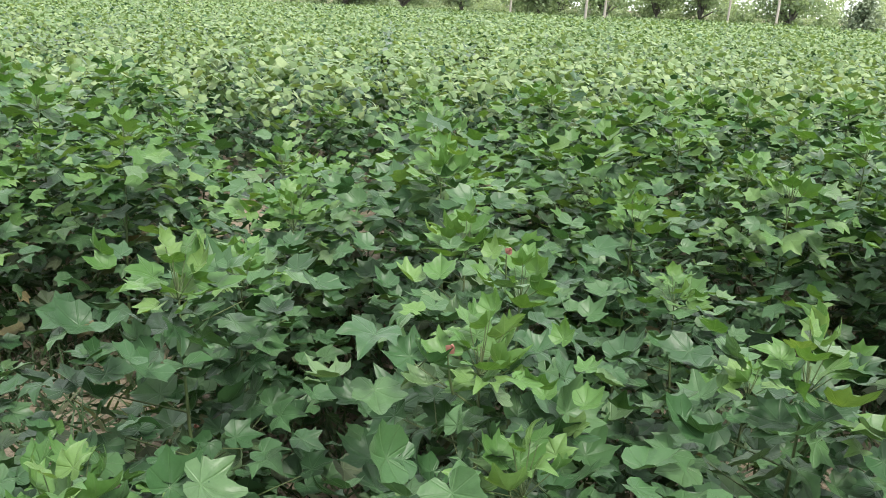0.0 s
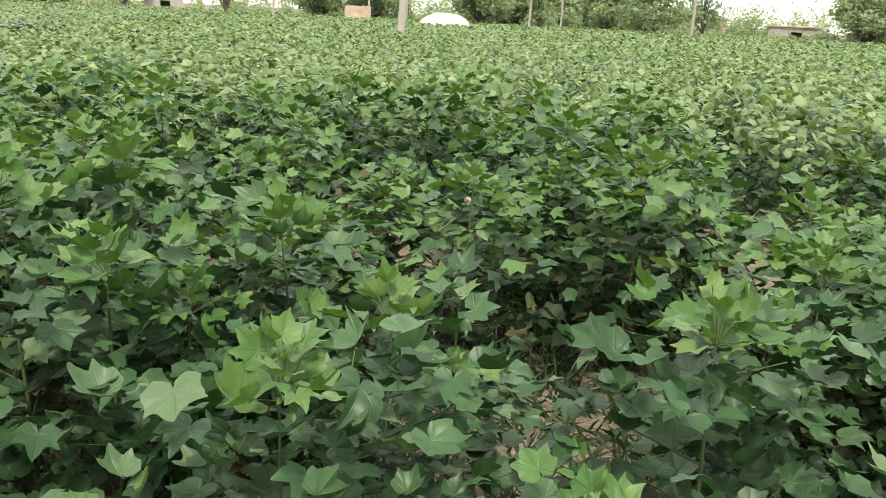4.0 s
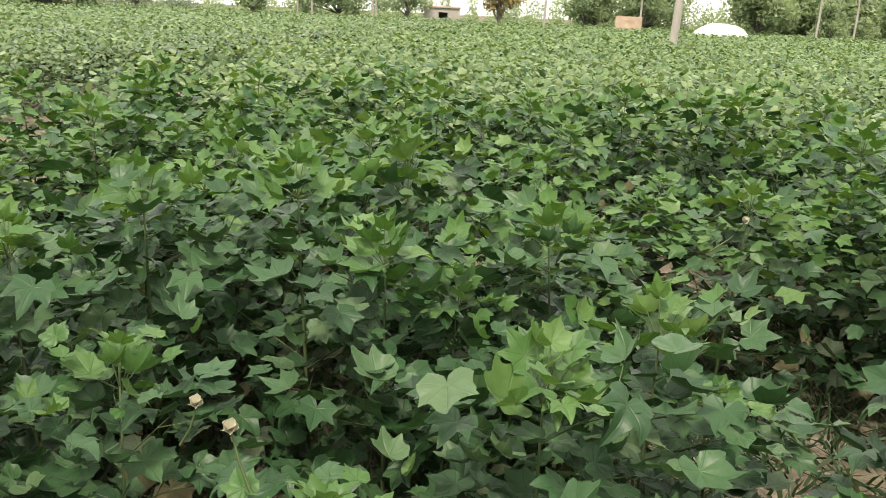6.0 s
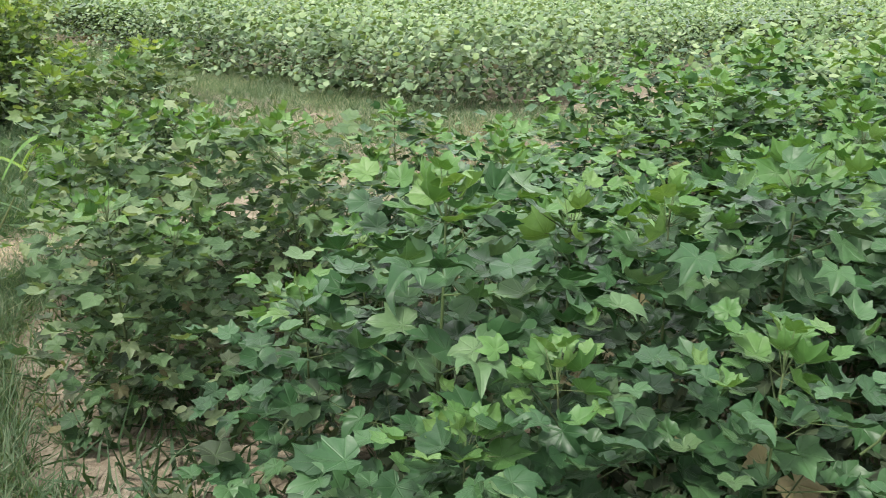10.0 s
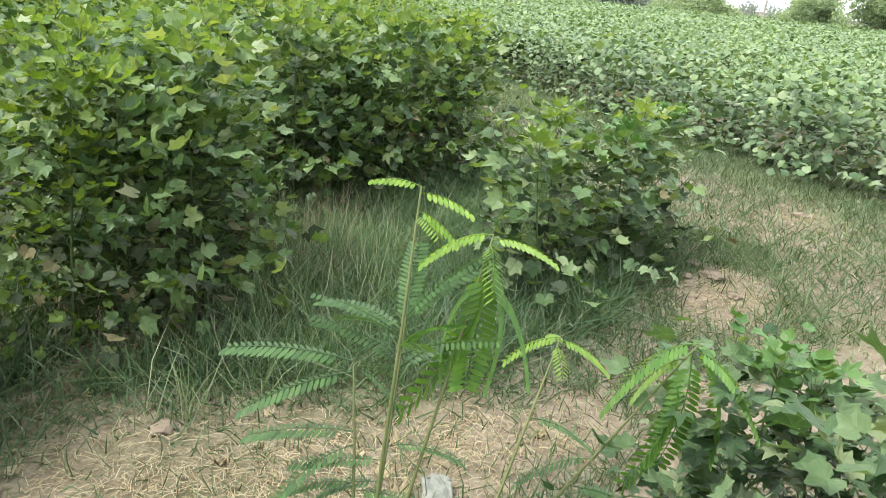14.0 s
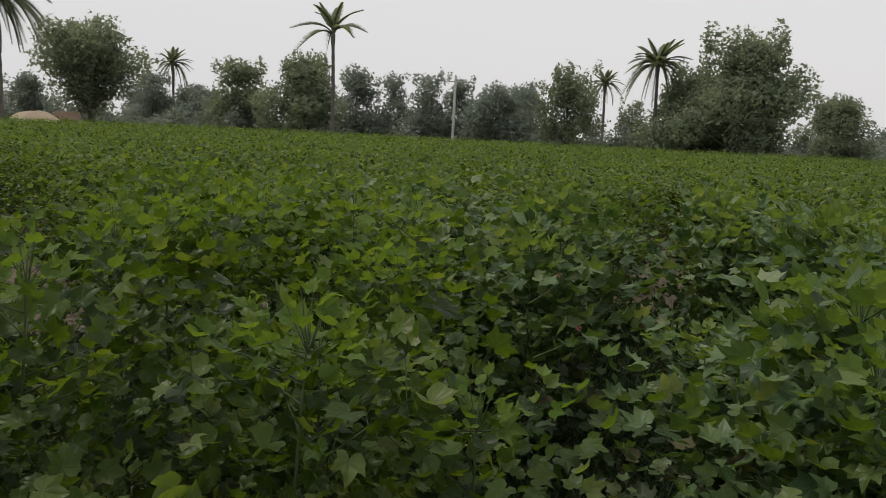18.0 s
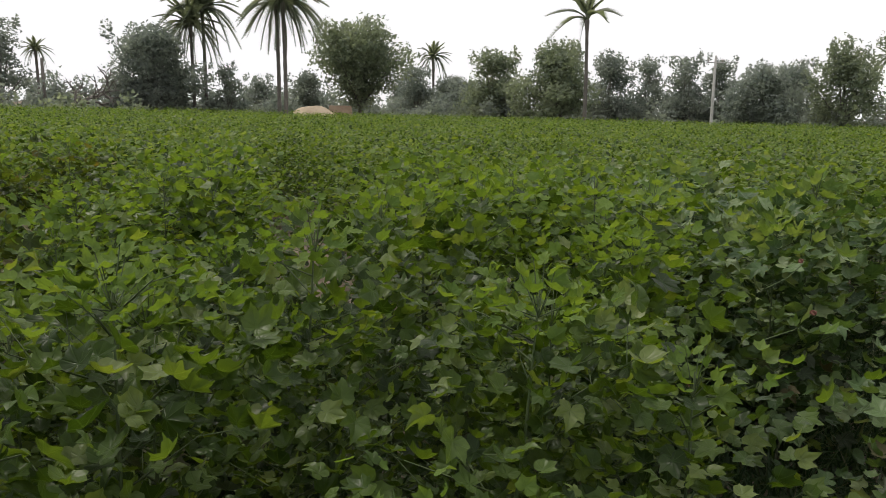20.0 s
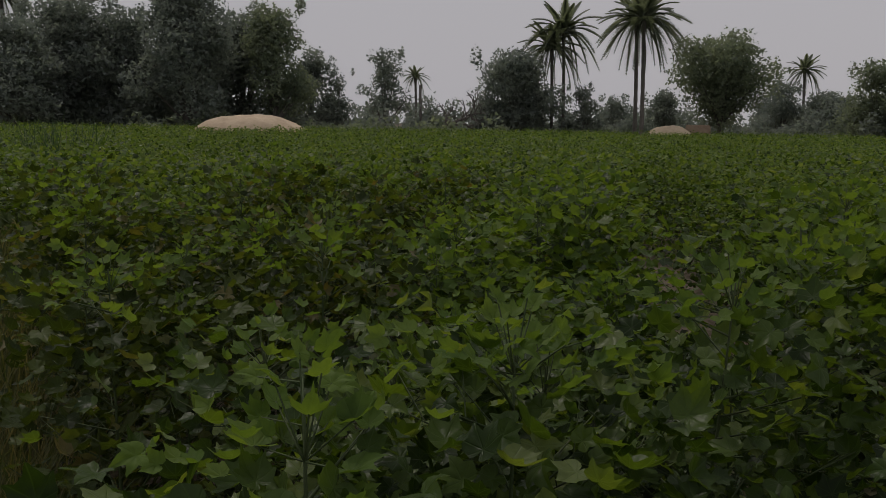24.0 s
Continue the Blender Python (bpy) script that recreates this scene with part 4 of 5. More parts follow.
# taller grass along the foot of the south field and beside the lone bushes
x, y = within([(-3.5, -5.0), (-3.9, -4.6), (-4.4, -4.0), (-4.9, -3.3), (-6.0, -2.95), (-7.6, -3.0), (-9.0, -4.4), (-8.6, -5.7), (-5.3, -5.5), (-3.6, -5.4)], 70000, 52, grassy)
grass("grass", x, y, 0.21, "tall grey-green grass along the foot of the cotton", GRASS_TALL, 0.006, 0.8, 2, 0.6)
x, y = within([(-3.9, -4.1), (-4.6, -3.7), (-6.0, -4.2), (-7.0, -4.6), (-6.2, -5.2), (-4.9, -4.35)], 1900, 59)
grass("seed_stalks", x, y, 0.34, "thin pale seeding grass stalks before the cotton", GRASS_PALE, 0.004, 0.35, 11, 0.35)
x, y = within([(-2.3, -1.55), (-3.3, -2.2), (-3.6, -2.6), (-3.2, -2.7), (-2.4, -2.2), (-2.0, -1.8)], 7500, 53)
grass("grass", x, y, 0.17, "fresh green grass beside the cotton row", GRASS, 0.0045, 0.6, 3, 0.45)
x, y = within([(-3.5, -2.35), (-4.3, -2.35), (-4.4, -2.65), (-3.7, -2.85)], 2600, 54)
grass("grass", x, y, 0.15, "fine green grass under the saplings", GRASS, 0.0035, 0.6, 4, 0.45)
r_ = np.random.default_rng(61)
for seed, ((ax, ay), (bx, by), w, h) in enumerate(RIDGES):
    ln = math.hypot(bx - ax, by - ay)
    n = (46000, 16000, 32000)[seed]
    s = r_.uniform(0, 1, n) ** (1.0, 1.6, 1.9)[seed]
    off = r_.normal(0, w * 0.55, n)
    nx, ny = -(by - ay) / ln, (bx - ax) / ln
    grass("ridge_grass", ax + (bx - ax) * s + nx * off, ay + (by - ay) * s + ny * off, 0.075, "pale dry grass covering the field ridge", GRASS_PALE, 0.009, 0.8, 10 + seed, 0.9)
x, y = within([(-5.6, -1.7), (-6.3, 0.0), (-7.3, 1.2), (-9.3, 2.7), (-14.0, 6.5), (-14.0, 5.4), (-10.3, 1.6), (-8.8, 0.3), (-6.6, -2.0)], 60000, 55)
grass("grass", x, y, 0.08, "short pale grass between the crop and the ridge", GRASS_PALE, 0.007, 0.8, 5, 0.85)
x, y = tufts(np.array([-7.3, -7.5, -7.1]), np.array([-0.5, -0.25, -0.8]), 90, 0.12, 65)
grass("dry_grass", x, y, 0.4, "withered brown weeds beside the ridge", STRAW, 0.006, 0.4, 23, 0.4)
# tall weeds and reeds at the east side of the south field
cx = np.linspace(-1.05, 4.4, 34) + r_.normal(0, 0.12, 34)
cy = -5.2 - (cx + 1.05) * 0.98 + r_.normal(0, 0.15, 34)
x, y = tufts(cx, cy, 150, 0.16, 62)
grass("grass", x, y, 0.75, "tall brownish green weeds beside the cotton", WEED, 0.008, 0.45, 20, 0.22)
x, y = tufts(np.array([4.6, 4.9, 5.2, 4.8]), np.array([-11.9, -12.2, -12.4, -12.6]), 130, 0.22, 66)
grass("reeds", x, y, 1.45, "tall leafy weeds standing above the cotton", GRASS, 0.03, 0.35, 24, 0.2)
x, y = within([(-1.8, -4.6), (-1.2, -4.9), (-0.8, -5.8), (2.6, -9.3), (10, -15.2), (17, -18), (20, -14), (5, -4.5), (0.2, -3.6)], 26000, 63)
grass("grass", x, y, 0.35, "rough brownish grass at the side of the field", WEED, 0.007, 0.6, 21, 0.35)
# dry seed heads by the recess of the south field
x, y = tufts(np.array([-5.9, -6.2, -6.45, -6.7, -4.75, -4.4, -5.6]), np.array([-4.75, -4.95, -4.85, -5.0, -4.65, -4.85, -4.45]), 70, 0.13, 64)
grass("dry_grass", x, y, 0.30, "dry brown seeding grass before the cotton", STRAW, 0.005, 0.4, 22, 0.35)


def straw(x, y, lengths, label, mat, seed, thick=0.0022, lift=0.01):
    """Loose bent stalks lying on the ground."""
    r = np.random.default_rng(seed)
    v = np.array([(-0.5, -0.5, 0), (0.5, -0.5, 0), (-0.5, 0, 1), (0.5, 0, 1), (-0.4, 0.5, 0.1), (0.4, 0.5, 0.1)], float)
    tm = (v, np.array([(0, 1, 3), (0, 3, 2), (2, 3, 5), (2, 5, 4)]), v[:, :2].copy())
    n = len(x)
    ln = lengths * r.uniform(0.4, 1.5, n)
    pos = np.stack([x, y, ground_z(x, y) + 0.004 + r.uniform(0, lift, n)], -1)
    v, t, uv = scatter(tm, pos, r.uniform(0, 6.283, n), r.normal(0, 0.12, n), r.normal(0, 0.4, n), np.stack([np.full(n, thick), ln, ln * 0.12], -1))
    return tagged(new("straw_litter", mesh_from("straw_litter", v, t, uv, mats=[mat])), label, "straw", kind="stuff")


sx, sy = [], []
for bx, by, rx, ry in BARE:
    n = int(9000 * rx * ry)
    sx.append(bx + r_.normal(0, rx * 0.55, n)), sy.append(by + r_.normal(0, ry * 0.6, n))
straw(np.concatenate(sx), np.concatenate(sy), 0.055, "pale broken straw littering the bare soil", STRAW, 71)


def stalk_heap(x, y, rx, ry, h, n, seed):
    """A tangle of dry uprooted stalks: many thin bent stems heaped up."""
    r = np.random.default_rng(seed)
    sets = []
    for _ in range(n):
        a, q = r.uniform(0, 6.283), math.sqrt(r.uniform())
        px, py = q * math.cos(a), q * math.sin(a)
        hz = h * (1 - q * q) * r.uniform(0.1, 1.0)
        p = Vector((x + px * rx, y + py * ry, float(ground_z(x, y)) + hz + 0.01))
        pts, d = [p], r.uniform(0, 6.283)
        for k in range(4):
            d += r.normal(0, 0.7)
            p = p + Vector((math.cos(d), math.sin(d), r.normal(0, 0.35))) * r.uniform(0.03, 0.075)
            p.z = max(p.z, float(ground_z(p.x, p.y)) + 0.006)
            pts.append(p)
        w = r.uniform(0.0016, 0.0042)
        sets.append(tube(pts, [w, w, w * 0.9, w * 0.7, w * 0.4], 4))
    v, t, uv = joined(*sets)
    return tagged(new("stalk_heap", mesh_from("stalk_heap", v, t, None, mats=[DEADROOT])), "tangled heap of dry brown uprooted stalks and roots", "plant debris", "heaps on the lane", "stuff")


stalk_heap(-2.72, -2.85, 0.42, 0.36, 0.13, 330, 81)
stalk_heap(-3.45, -2.78, 0.30, 0.20, 0.16, 220, 82)
stalk_heap(-3.05, -3.15, 0.3, 0.2, 0.06, 110, 83)


def clod(x, y, s, seed, label="pale clod of dry earth on the lane"):
    bm = bmesh.new()
    bmesh.ops.create_icosphere(bm, subdivisions=2, radius=1)
    for v in bm.verts:
        k = 1 + 0.5 * noise.noise(v.co * 1.7 + Vector((seed * 3.1, 0, 0))) + 0.1 * noise.noise(v.co * 5)
        v.co = Vector((v.co.x * s * k * 1.25, v.co.y * s * k, v.co.z * s * k * 0.45))
    me = bpy.data.meshes.new("earth_clod")
    bm.to_mesh(me)
    bm.free()
    me.materials.append(CLOD)
    ob = new("earth_clod", me)
    ob.matrix_world = pose(x, y, float(ground_z(x, y)) + s * 0.35, 0, 0, seed * 47)
    return tagged(ob, label, "clod", "clods on the lane")


for n, (x, y, s) in enumerate(((-3.5, -4.15, 0.035), (-3.42, -4.05, 0.045), (-3.35, -3.85, 0.03), (-3.55, -3.75, 0.028), (-3.3, -3.7, 0.025), (-3.85, -3.35, 0.03), (-3.72, -3.6, 0.032), (-3.95, -3.15, 0.025), (-4.05, -4.0, 0.04), (-7.1, -2.6, 0.055), (-7.3, -2.75, 0.045), (-6.85, -2.45, 0.04), (-7.0, -2.75, 0.035), (-9.3, -2.25, 0.06))):
    clod(x, y, s, n)


def rag(x, y):
    """A crumpled pale cloth lying on the ground."""
    bm = bmesh.new()
    bmesh.ops.create_grid(bm, x_segments=22, y_segments=14, size=1)
    for v in bm.verts:
        px, py = v.co.x, v.co.y
        fold = 0.006 * math.sin(5 * px + 3 * py) + 0.004 * math.sin(7 * py - 4 * px) + 0.014 * noise.noise(Vector((px * 3, py * 3, 0)))
        edge = 1 + 0.13 * noise.noise(Vector((px * 1.5, py * 1.5, 4)))
        v.co = Vector((px * 0.09 * edge, py * 0.05 * edge, 0.014 * (1 - 0.6 * (px * px + py * py)) + fold))
    low = min(v.co.z for v in bm.verts)
    for v in bm.verts:
        v.co.z -= low
    for f in bm.faces:
        f.smooth = True
    me = bpy.data.meshes.new("rag")
    bm.to_mesh(me)
    bm.free()
    me.materials.append(CLOTH)
    ob = new("rag", me)
    sol = ob.modifiers.new("thickness", "SOLIDIFY")
    sol.thickness = 0.003
    ob.matrix_world = pose(x, y, float(ground_z(x, y)) + 0.012, 0, 0, 28)
    return tagged(ob, "crumpled pale grey cloth lying on the bare soil", "rag")


rag(-4.2, -3.02)


def frond(length, pairs, leaflet, width, droop, mat, name="frond", hang=0.25):
    """A feathery leaf along +y: a drooping rib with pairs of oval leaflets."""
    pts = [Vector((0, length * k / 6, -droop * (k / 6) ** 2)) for k in range(7)]
    sets = [tube(pts, [0.002 - 0.0002 * k for k in range(7)], 3)]
    v = np.array([(0, 0, 0), (0.5, 0.3, 0), (0.5, 0.75, 0), (0, 1, -0.03), (-0.5, 0.75, 0), (-0.5, 0.3, 0)], float)
    tm = (v, np.array([(0, 1, 5), (1, 2, 4), (1, 4, 5), (2, 3, 4)]), v[:, :2].copy())
    s = np.repeat(np.linspace(0.15, 1.0, pairs), 2)
    side = np.tile([1.0, -1.0], pairs)
    n = len(s)
    pos = np.stack([np.zeros(n), length * s, -droop * s ** 2], -1)
    ln = leaflet * (0.65 + 0.5 * np.sin(s * 2.6))
    sets.append(scatter(tm, pos, -side * 1.25, np.full(n, -hang), side * 0.15, np.stack([np.full(n, width), ln, ln], -1)))
    v, t, uv = joined(*sets)
    return mesh_from(name, v, t, uv, mats=[mat])


SAPLING_STEM = plain_material("sapling_stem", [(0.3, (0.085, 0.111, 0.039)), (0.7, (0.156, 0.163, 0.072))], 14, 0.7, 0.3, 0.002)
FRONDS = [frond(0.22, 17, 0.034, 0.008, 0.05, FROND), frond(0.20, 15, 0.030, 0.008, 0.10, FROND), frond(0.12, 9, 0.030, 0.010, 0.05, FROND_YELLOW, hang=0.6), frond(0.14, 12, 0.034, 0.009, 0.10, FROND_YELLOW, hang=0.6), frond(0.19, 18, 0.040, 0.009, 0.18, FROND_BRIGHT, hang=0.55)]


def sapling(x, y, stems, fronds, label):
    """A thin sapling: bare stems from one foot, feathery fronds at given heights."""
    ob = thing("sapling", pose(x, y, float(ground_z(x, y))), label, "sapling", "saplings on the lane")
    lines = []
    for sx, sy, sz in stems:
        pts = [Vector((sx * s + 0.012 * math.sin(5 * s), sy * s, sz * s - 0.01)) for s in (0, 0.25, 0.5, 0.75, 1.0)]
        lines.append(pts)
        part("stem", mesh_from("stem", *tube(pts, [0.0055, 0.005, 0.0042, 0.0034, 0.002], 6)[:2], mats=[SAPLING_STEM]), ob, "thin straight brown-green stem")
    for st, s, az, tilt, kind, sc in fronds:
        pts = lines[st]
        k = min(int(s * 4), 3)
        at = pts[k].lerp(pts[k + 1], s * 4 - k)
        lf = part("frond", FRONDS[kind], ob, "feathery yellow-green leaf" if kind in (2, 3) else "feathery green compound leaf")
        lf["kind"] = "stuff"
        lf.matrix_basis = Matrix.Translation(at) @ Matrix.Rotation(radians(az), 4, "Z") @ Matrix.Rotation(radians(tilt), 4, "X") @ Matrix.Scale(sc, 4)
    return ob


rs = np.random.default_rng(91)
fr = [(0, 1.0 - 0.012 * k, a + rs.uniform(-12, 12), rs.uniform(18, 62), k % 2, rs.uniform(0.75, 1.05)) for k, a in enumerate((25, 60, 115, 170, 205, 250, 300, 340, 10, 190, 220, 45))]
fr += [(0, 0.62, 205, 5, 0, 0.9), (0, 0.56, 190, -5, 1, 0.9), (0, 0.66, 40, 10, 1, 0.8)]
fr += [(1, 0.99, 200, 12, 0, 1.2), (1, 0.96, 216, -8, 0, 1.1), (1, 0.98, 30, -20, 1, 0.7), (1, 0.78, 196, 0, 0, 1.1), (1, 0.74, 222, -12, 1, 1.0), (1, 0.62, 200, 5, 1, 0.9), (1, 0.60, 30, 0, 0, 0.8), (1, 0.44, 210, -5, 1, 0.9), (1, 0.42, 20, 10, 1, 0.8)]
fr += [(2, 1.0, 200, 25, 2, 0.7), (2, 0.99, 25, 5, 2, 0.8), (2, 0.96, 20, -12, 2, 0.75), (2, 0.95, 330, 10, 2, 0.6)]
fr += [(3, 1.0, 205, 8, 3, 0.9), (3, 0.99, 25, 20, 3, 0.8), (3, 0.98, 300, 5, 3, 0.8), (3, 0.96, 20, -40, 4, 1.1), (3, 0.94, 300, -62, 4, 1.3), (3, 0.95, 40, -70, 4, 1.4), (3, 0.92, 25, -18, 4, 1.0), (3, 0.9, 190, -30, 4, 0.8)]
sapling(-3.56, -2.91, [(-0.01, 0.04, 0.90), (0.04, -0.05, 0.80), (0.05, 0.08, 1.20), (-0.10, 0.18, 1.09)], fr, "thin young sapling with feathery green leaves on the lane")
fr = [(0, 1.0, 205, 0, 4, 1.0), (0, 0.99, 25, -30, 4, 1.1), (0, 0.97, 300, -58, 4, 1.3), (0, 0.98, 0, 0, 4, 0.9), (0, 0.95, 190, -15, 3, 0.9), (0, 0.92, 30, -60, 4, 1.2), (0, 0.6, 205, 0, 1, 0.9), (0, 0.5, 30, -5, 0, 0.9), (0, 0.4, 200, 0, 0, 0.8)]
fr += [(1, 1.0, 205, 6, 3, 0.9), (1, 0.99, 25, 6, 3, 0.9), (1, 0.98, 115, 10, 2, 0.9), (1, 0.97, 300, 0, 2, 0.8), (1, 0.7, 30, 0, 1, 0.9)]
sapling(-3.86, -2.78, [(-0.10, 0.46, 0.84), (-0.25, 0.10, 0.70)], fr, "leaning sapling with drooping yellow-green feathery leaves")
fr = [(0, s, a, t, k % 2, 0.7) for k, (s, a, t) in enumerate(((1.0, 20, 10), (1.0, 110, 20), (0.9, 200, 5), (0.8, 290, 15), (0.6, 60, 10)))]
sapling(-3.50, -2.93, [(0.02, 0.02, 0.12)], fr, "small ferny weed at the foot of the saplings")
sapling(-3.66, -2.74, [(0.02, 0.02, 0.10)], fr, "small ferny weed at the foot of the saplings")


def dry_leaf(x, y, size, turn):
    """A withered curled leaf lying on the soil."""
    v, t, uv = fan_leaf(*BROAD, rings=2, droop=-0.5, fold=0.25, seed=int(turn) % 9)
    v = v * size
    v[:, 2] -= v[:, 2].min()
    ob = new("dry_leaf", mesh_from("dry_leaf", v, t, uv, mats=[STRAW]))
    ob.matrix_world = pose(x, y, float(ground_z(x, y)) + 0.003, 4, 3, turn)
    return tagged(ob, "withered pale brown leaf lying on the bare soil", "dry leaf", "dry leaves on the lane")


for n in range(26):
    k = (0, 1, 2, 1, 5, 6)[n % 6]
    bx, by, rx, ry = BARE[k]
    dry_leaf(bx + rs.normal(0, rx * 0.55), by + rs.normal(0, ry * 0.55), rs.uniform(0.02, 0.042), n * 47)


# ---- trees ----
def clump_leaf():
    v = np.array([(-0.38, -0.4, 0), (0.42, -0.25, 0.12), (0, 0.65, -0.05)], float)
    return v, np.array([(0, 1, 2)]), v[:, :2].copy()


CLUMP = clump_leaf()
tree_count = [0]


def crown_arrays(r, lobes, per, leaf, hollow=0.35):
    """Leaves in the shells of many overlapping lobes (centre, radii)."""
    pos = []
    for (cx, cy, cz), (ax, ay, az) in lobes:
        n = int(per * (ax * ay * az) ** 0.62)
        d = r.normal(0, 1, (n, 3))
        d /= np.linalg.norm(d, axis=1)[:, None]
        q = (hollow + (1 - hollow) * r.uniform(0, 1, n) ** 0.5) * (1 + 0.22 * np.sin(d[:, 0] * 7 + cx) * np.sin(d[:, 1] * 6 + cy) + 0.14 * np.sin(d[:, 2] * 9))
        pos.append(np.stack([cx + d[:, 0] * q * ax, cy + d[:, 1] * q * ay, cz + d[:, 2] * q * az], -1))
    pos = np.concatenate(pos)
    n = len(pos)
    return scatter(CLUMP, pos, r.uniform(0, 6.283, n), r.normal(0, 0.7, n), r.normal(0, 0.7, n), leaf * r.uniform(0.5, 1.4, n))


LABELS = {"dark": "dense dark green leafy tree at the far side of the field", "light": "lighter green leafy tree at the far side of the field", "heart": "round-topped bushy tree that widens upward from its trunk",
          "pale": "silvery pale bush with whitish leaf tips at the field side", "rust": "small tree with rusty orange-green leaves beyond the crop"}
LEAFS = {"dark": TREE_DARK, "light": TREE_LIGHT, "heart": TREE_LIGHT, "pale": TREE_PALE, "rust": TREE_RUST}


def tree(kind, x, y, h, w, clear=0.12):
    """A broad-leaved tree: tapered trunk, limbs, and a crown of leaves in uneven lobes with gaps between."""
    tree_count[0] += 1
    r = np.random.default_rng(500 + tree_count[0])
    ob = thing("tree" if h > 3 else "bush", pose(x, y, 0, 0, 0, 0), LABELS[kind], "tree" if h > 3 else "bush", "trees round the fields")
    rad = w / 2
    z0 = h * clear
    limbs = []
    if kind == "heart":
        z0 = h * 0.20
    fork = Vector((r.normal(0, 0.1), r.normal(0, 0.1), max(z0 * 1.1, 0.5)))
    tr = max(0.07, 0.022 * h)
    limbs.append(tube([Vector((0, 0, -0.1)), fork * 0.5 + Vector((0.03, 0, 0)), fork], [tr * 1.35, tr, tr * 0.85], 8))
    lobes = []
    nl = int(16 + 2.2 * w)
    for k in range(nl):
        a, q = k * 2.4 + r.uniform(-0.4, 0.4), math.sqrt((k + 0.5) / nl)
        s = r.uniform(0, 1)
        if kind == "heart":
            zz = z0 + (h - z0) * (0.10 + 0.76 * s ** 0.75)
            rel = (zz - z0) / (h - z0)
            lim = 0.06 + 1.0 * min(1.0, rel / 0.62) * (1.0 if rel < 0.75 else 0.9)
        else:
            zz = z0 + (h - z0) * (0.12 + 0.74 * s)
            rel = (zz - z0) / (h - z0)
            lim = math.sin(min(1.0, 0.28 + rel * 0.95) * math.pi * 0.96) ** 0.55
        size = rad * r.uniform(0.20, 0.44)
        cx, cy = math.cos(a) * q * lim * (rad * r.uniform(0.85, 1.1) - size * 0.6), math.sin(a) * q * lim * (rad * r.uniform(0.85, 1.1) - size * 0.6)
        lobes.append(((cx, cy, zz), (size, size, size * r.uniform(0.65, 1.0))))
        if k % 2 == 0:
            tip = Vector((cx, cy, zz))
            limbs.append(tube([fork, fork.lerp(tip, 0.5) + Vector((0, 0, 0.15)), tip], [tr * 0.5, tr * 0.32, tr * 0.1], 5))
    lobes.append(((0, 0, z0 + (h - z0) * (0.62 if kind == "heart" else 0.40)), (rad * 0.55, rad * 0.55, (h - z0) * (0.28 if kind == "heart" else 0.36))))
    for k in range(6):
        # sprays of twigs that stick out of the crown
        a, q = k * 1.05 + r.uniform(-0.4, 0.4), r.uniform(0.2, 0.75)
        lobes.append(((math.cos(a) * rad * q, math.sin(a) * rad * q, h * r.uniform(0.84, 0.98)), (rad * 0.12, rad * 0.12, rad * 0.2)))
    v, t, _ = joined(*limbs)
    part("trunk", mesh_from("trunk", v, t, None, mats=[BARK]), ob, "rough grey-brown trunk and limbs")
    leaf = 0.15 + 0.007 * w if y < 0 else 0.24 + 0.01 * w
    v, t, uv = crown_arrays(r, lobes, 400 if y < 0 else 150, leaf)
    # northern crowns take the leaf colour paled for haze
    cr = part("crown", mesh_from("crown", v, t, uv, smooth=False, mats=[LEAFS[kind] if y < -20 or kind not in ("dark", "light") else TREE_HAZED]), ob)
    return ob


def palm_frond(length, droop, pairs=26):
    """A palm leaf along +y: an arching rib with two ranks of narrow leaflets."""
    pts = [Vector((0, length * s, length * (0.35 * s - droop * s * s))) for s in np.linspace(0, 1, 7)]
    sets = [tube(pts, [0.035, 0.03, 0.025, 0.02, 0.015, 0.01, 0.005], 3)]
    v = np.array([(-0.5, 0, 0), (0.5, 0, 0), (0, 1, -0.12)], float)
    tm = (v, np.array([(0, 1, 2)]), v[:, :2].copy())
    s = np.repeat(np.linspace(0.2, 1.0, pairs), 2)
    side = np.tile([1.0, -1.0], pairs)
    n = len(s)
    pos = np.stack([np.zeros(n), length * s, length * (0.35 * s - droop * s * s)], -1)
    ln = length * 0.26 * np.sin(0.5 + s * 2.3)
    sets.append(scatter(tm, pos, -side * (1.05 - 0.5 * s), np.full(n, 0.15) - 0.6 * s, side * 0.3, np.stack([np.full(n, 0.05), ln, ln], -1)))
    return joined(*sets)


PALM_FRONDS = [mesh_from("frond", *palm_frond(1.0, d), mats=[PALM_LEAF]) for d in (0.4, 0.75, 1.1, 1.4)]


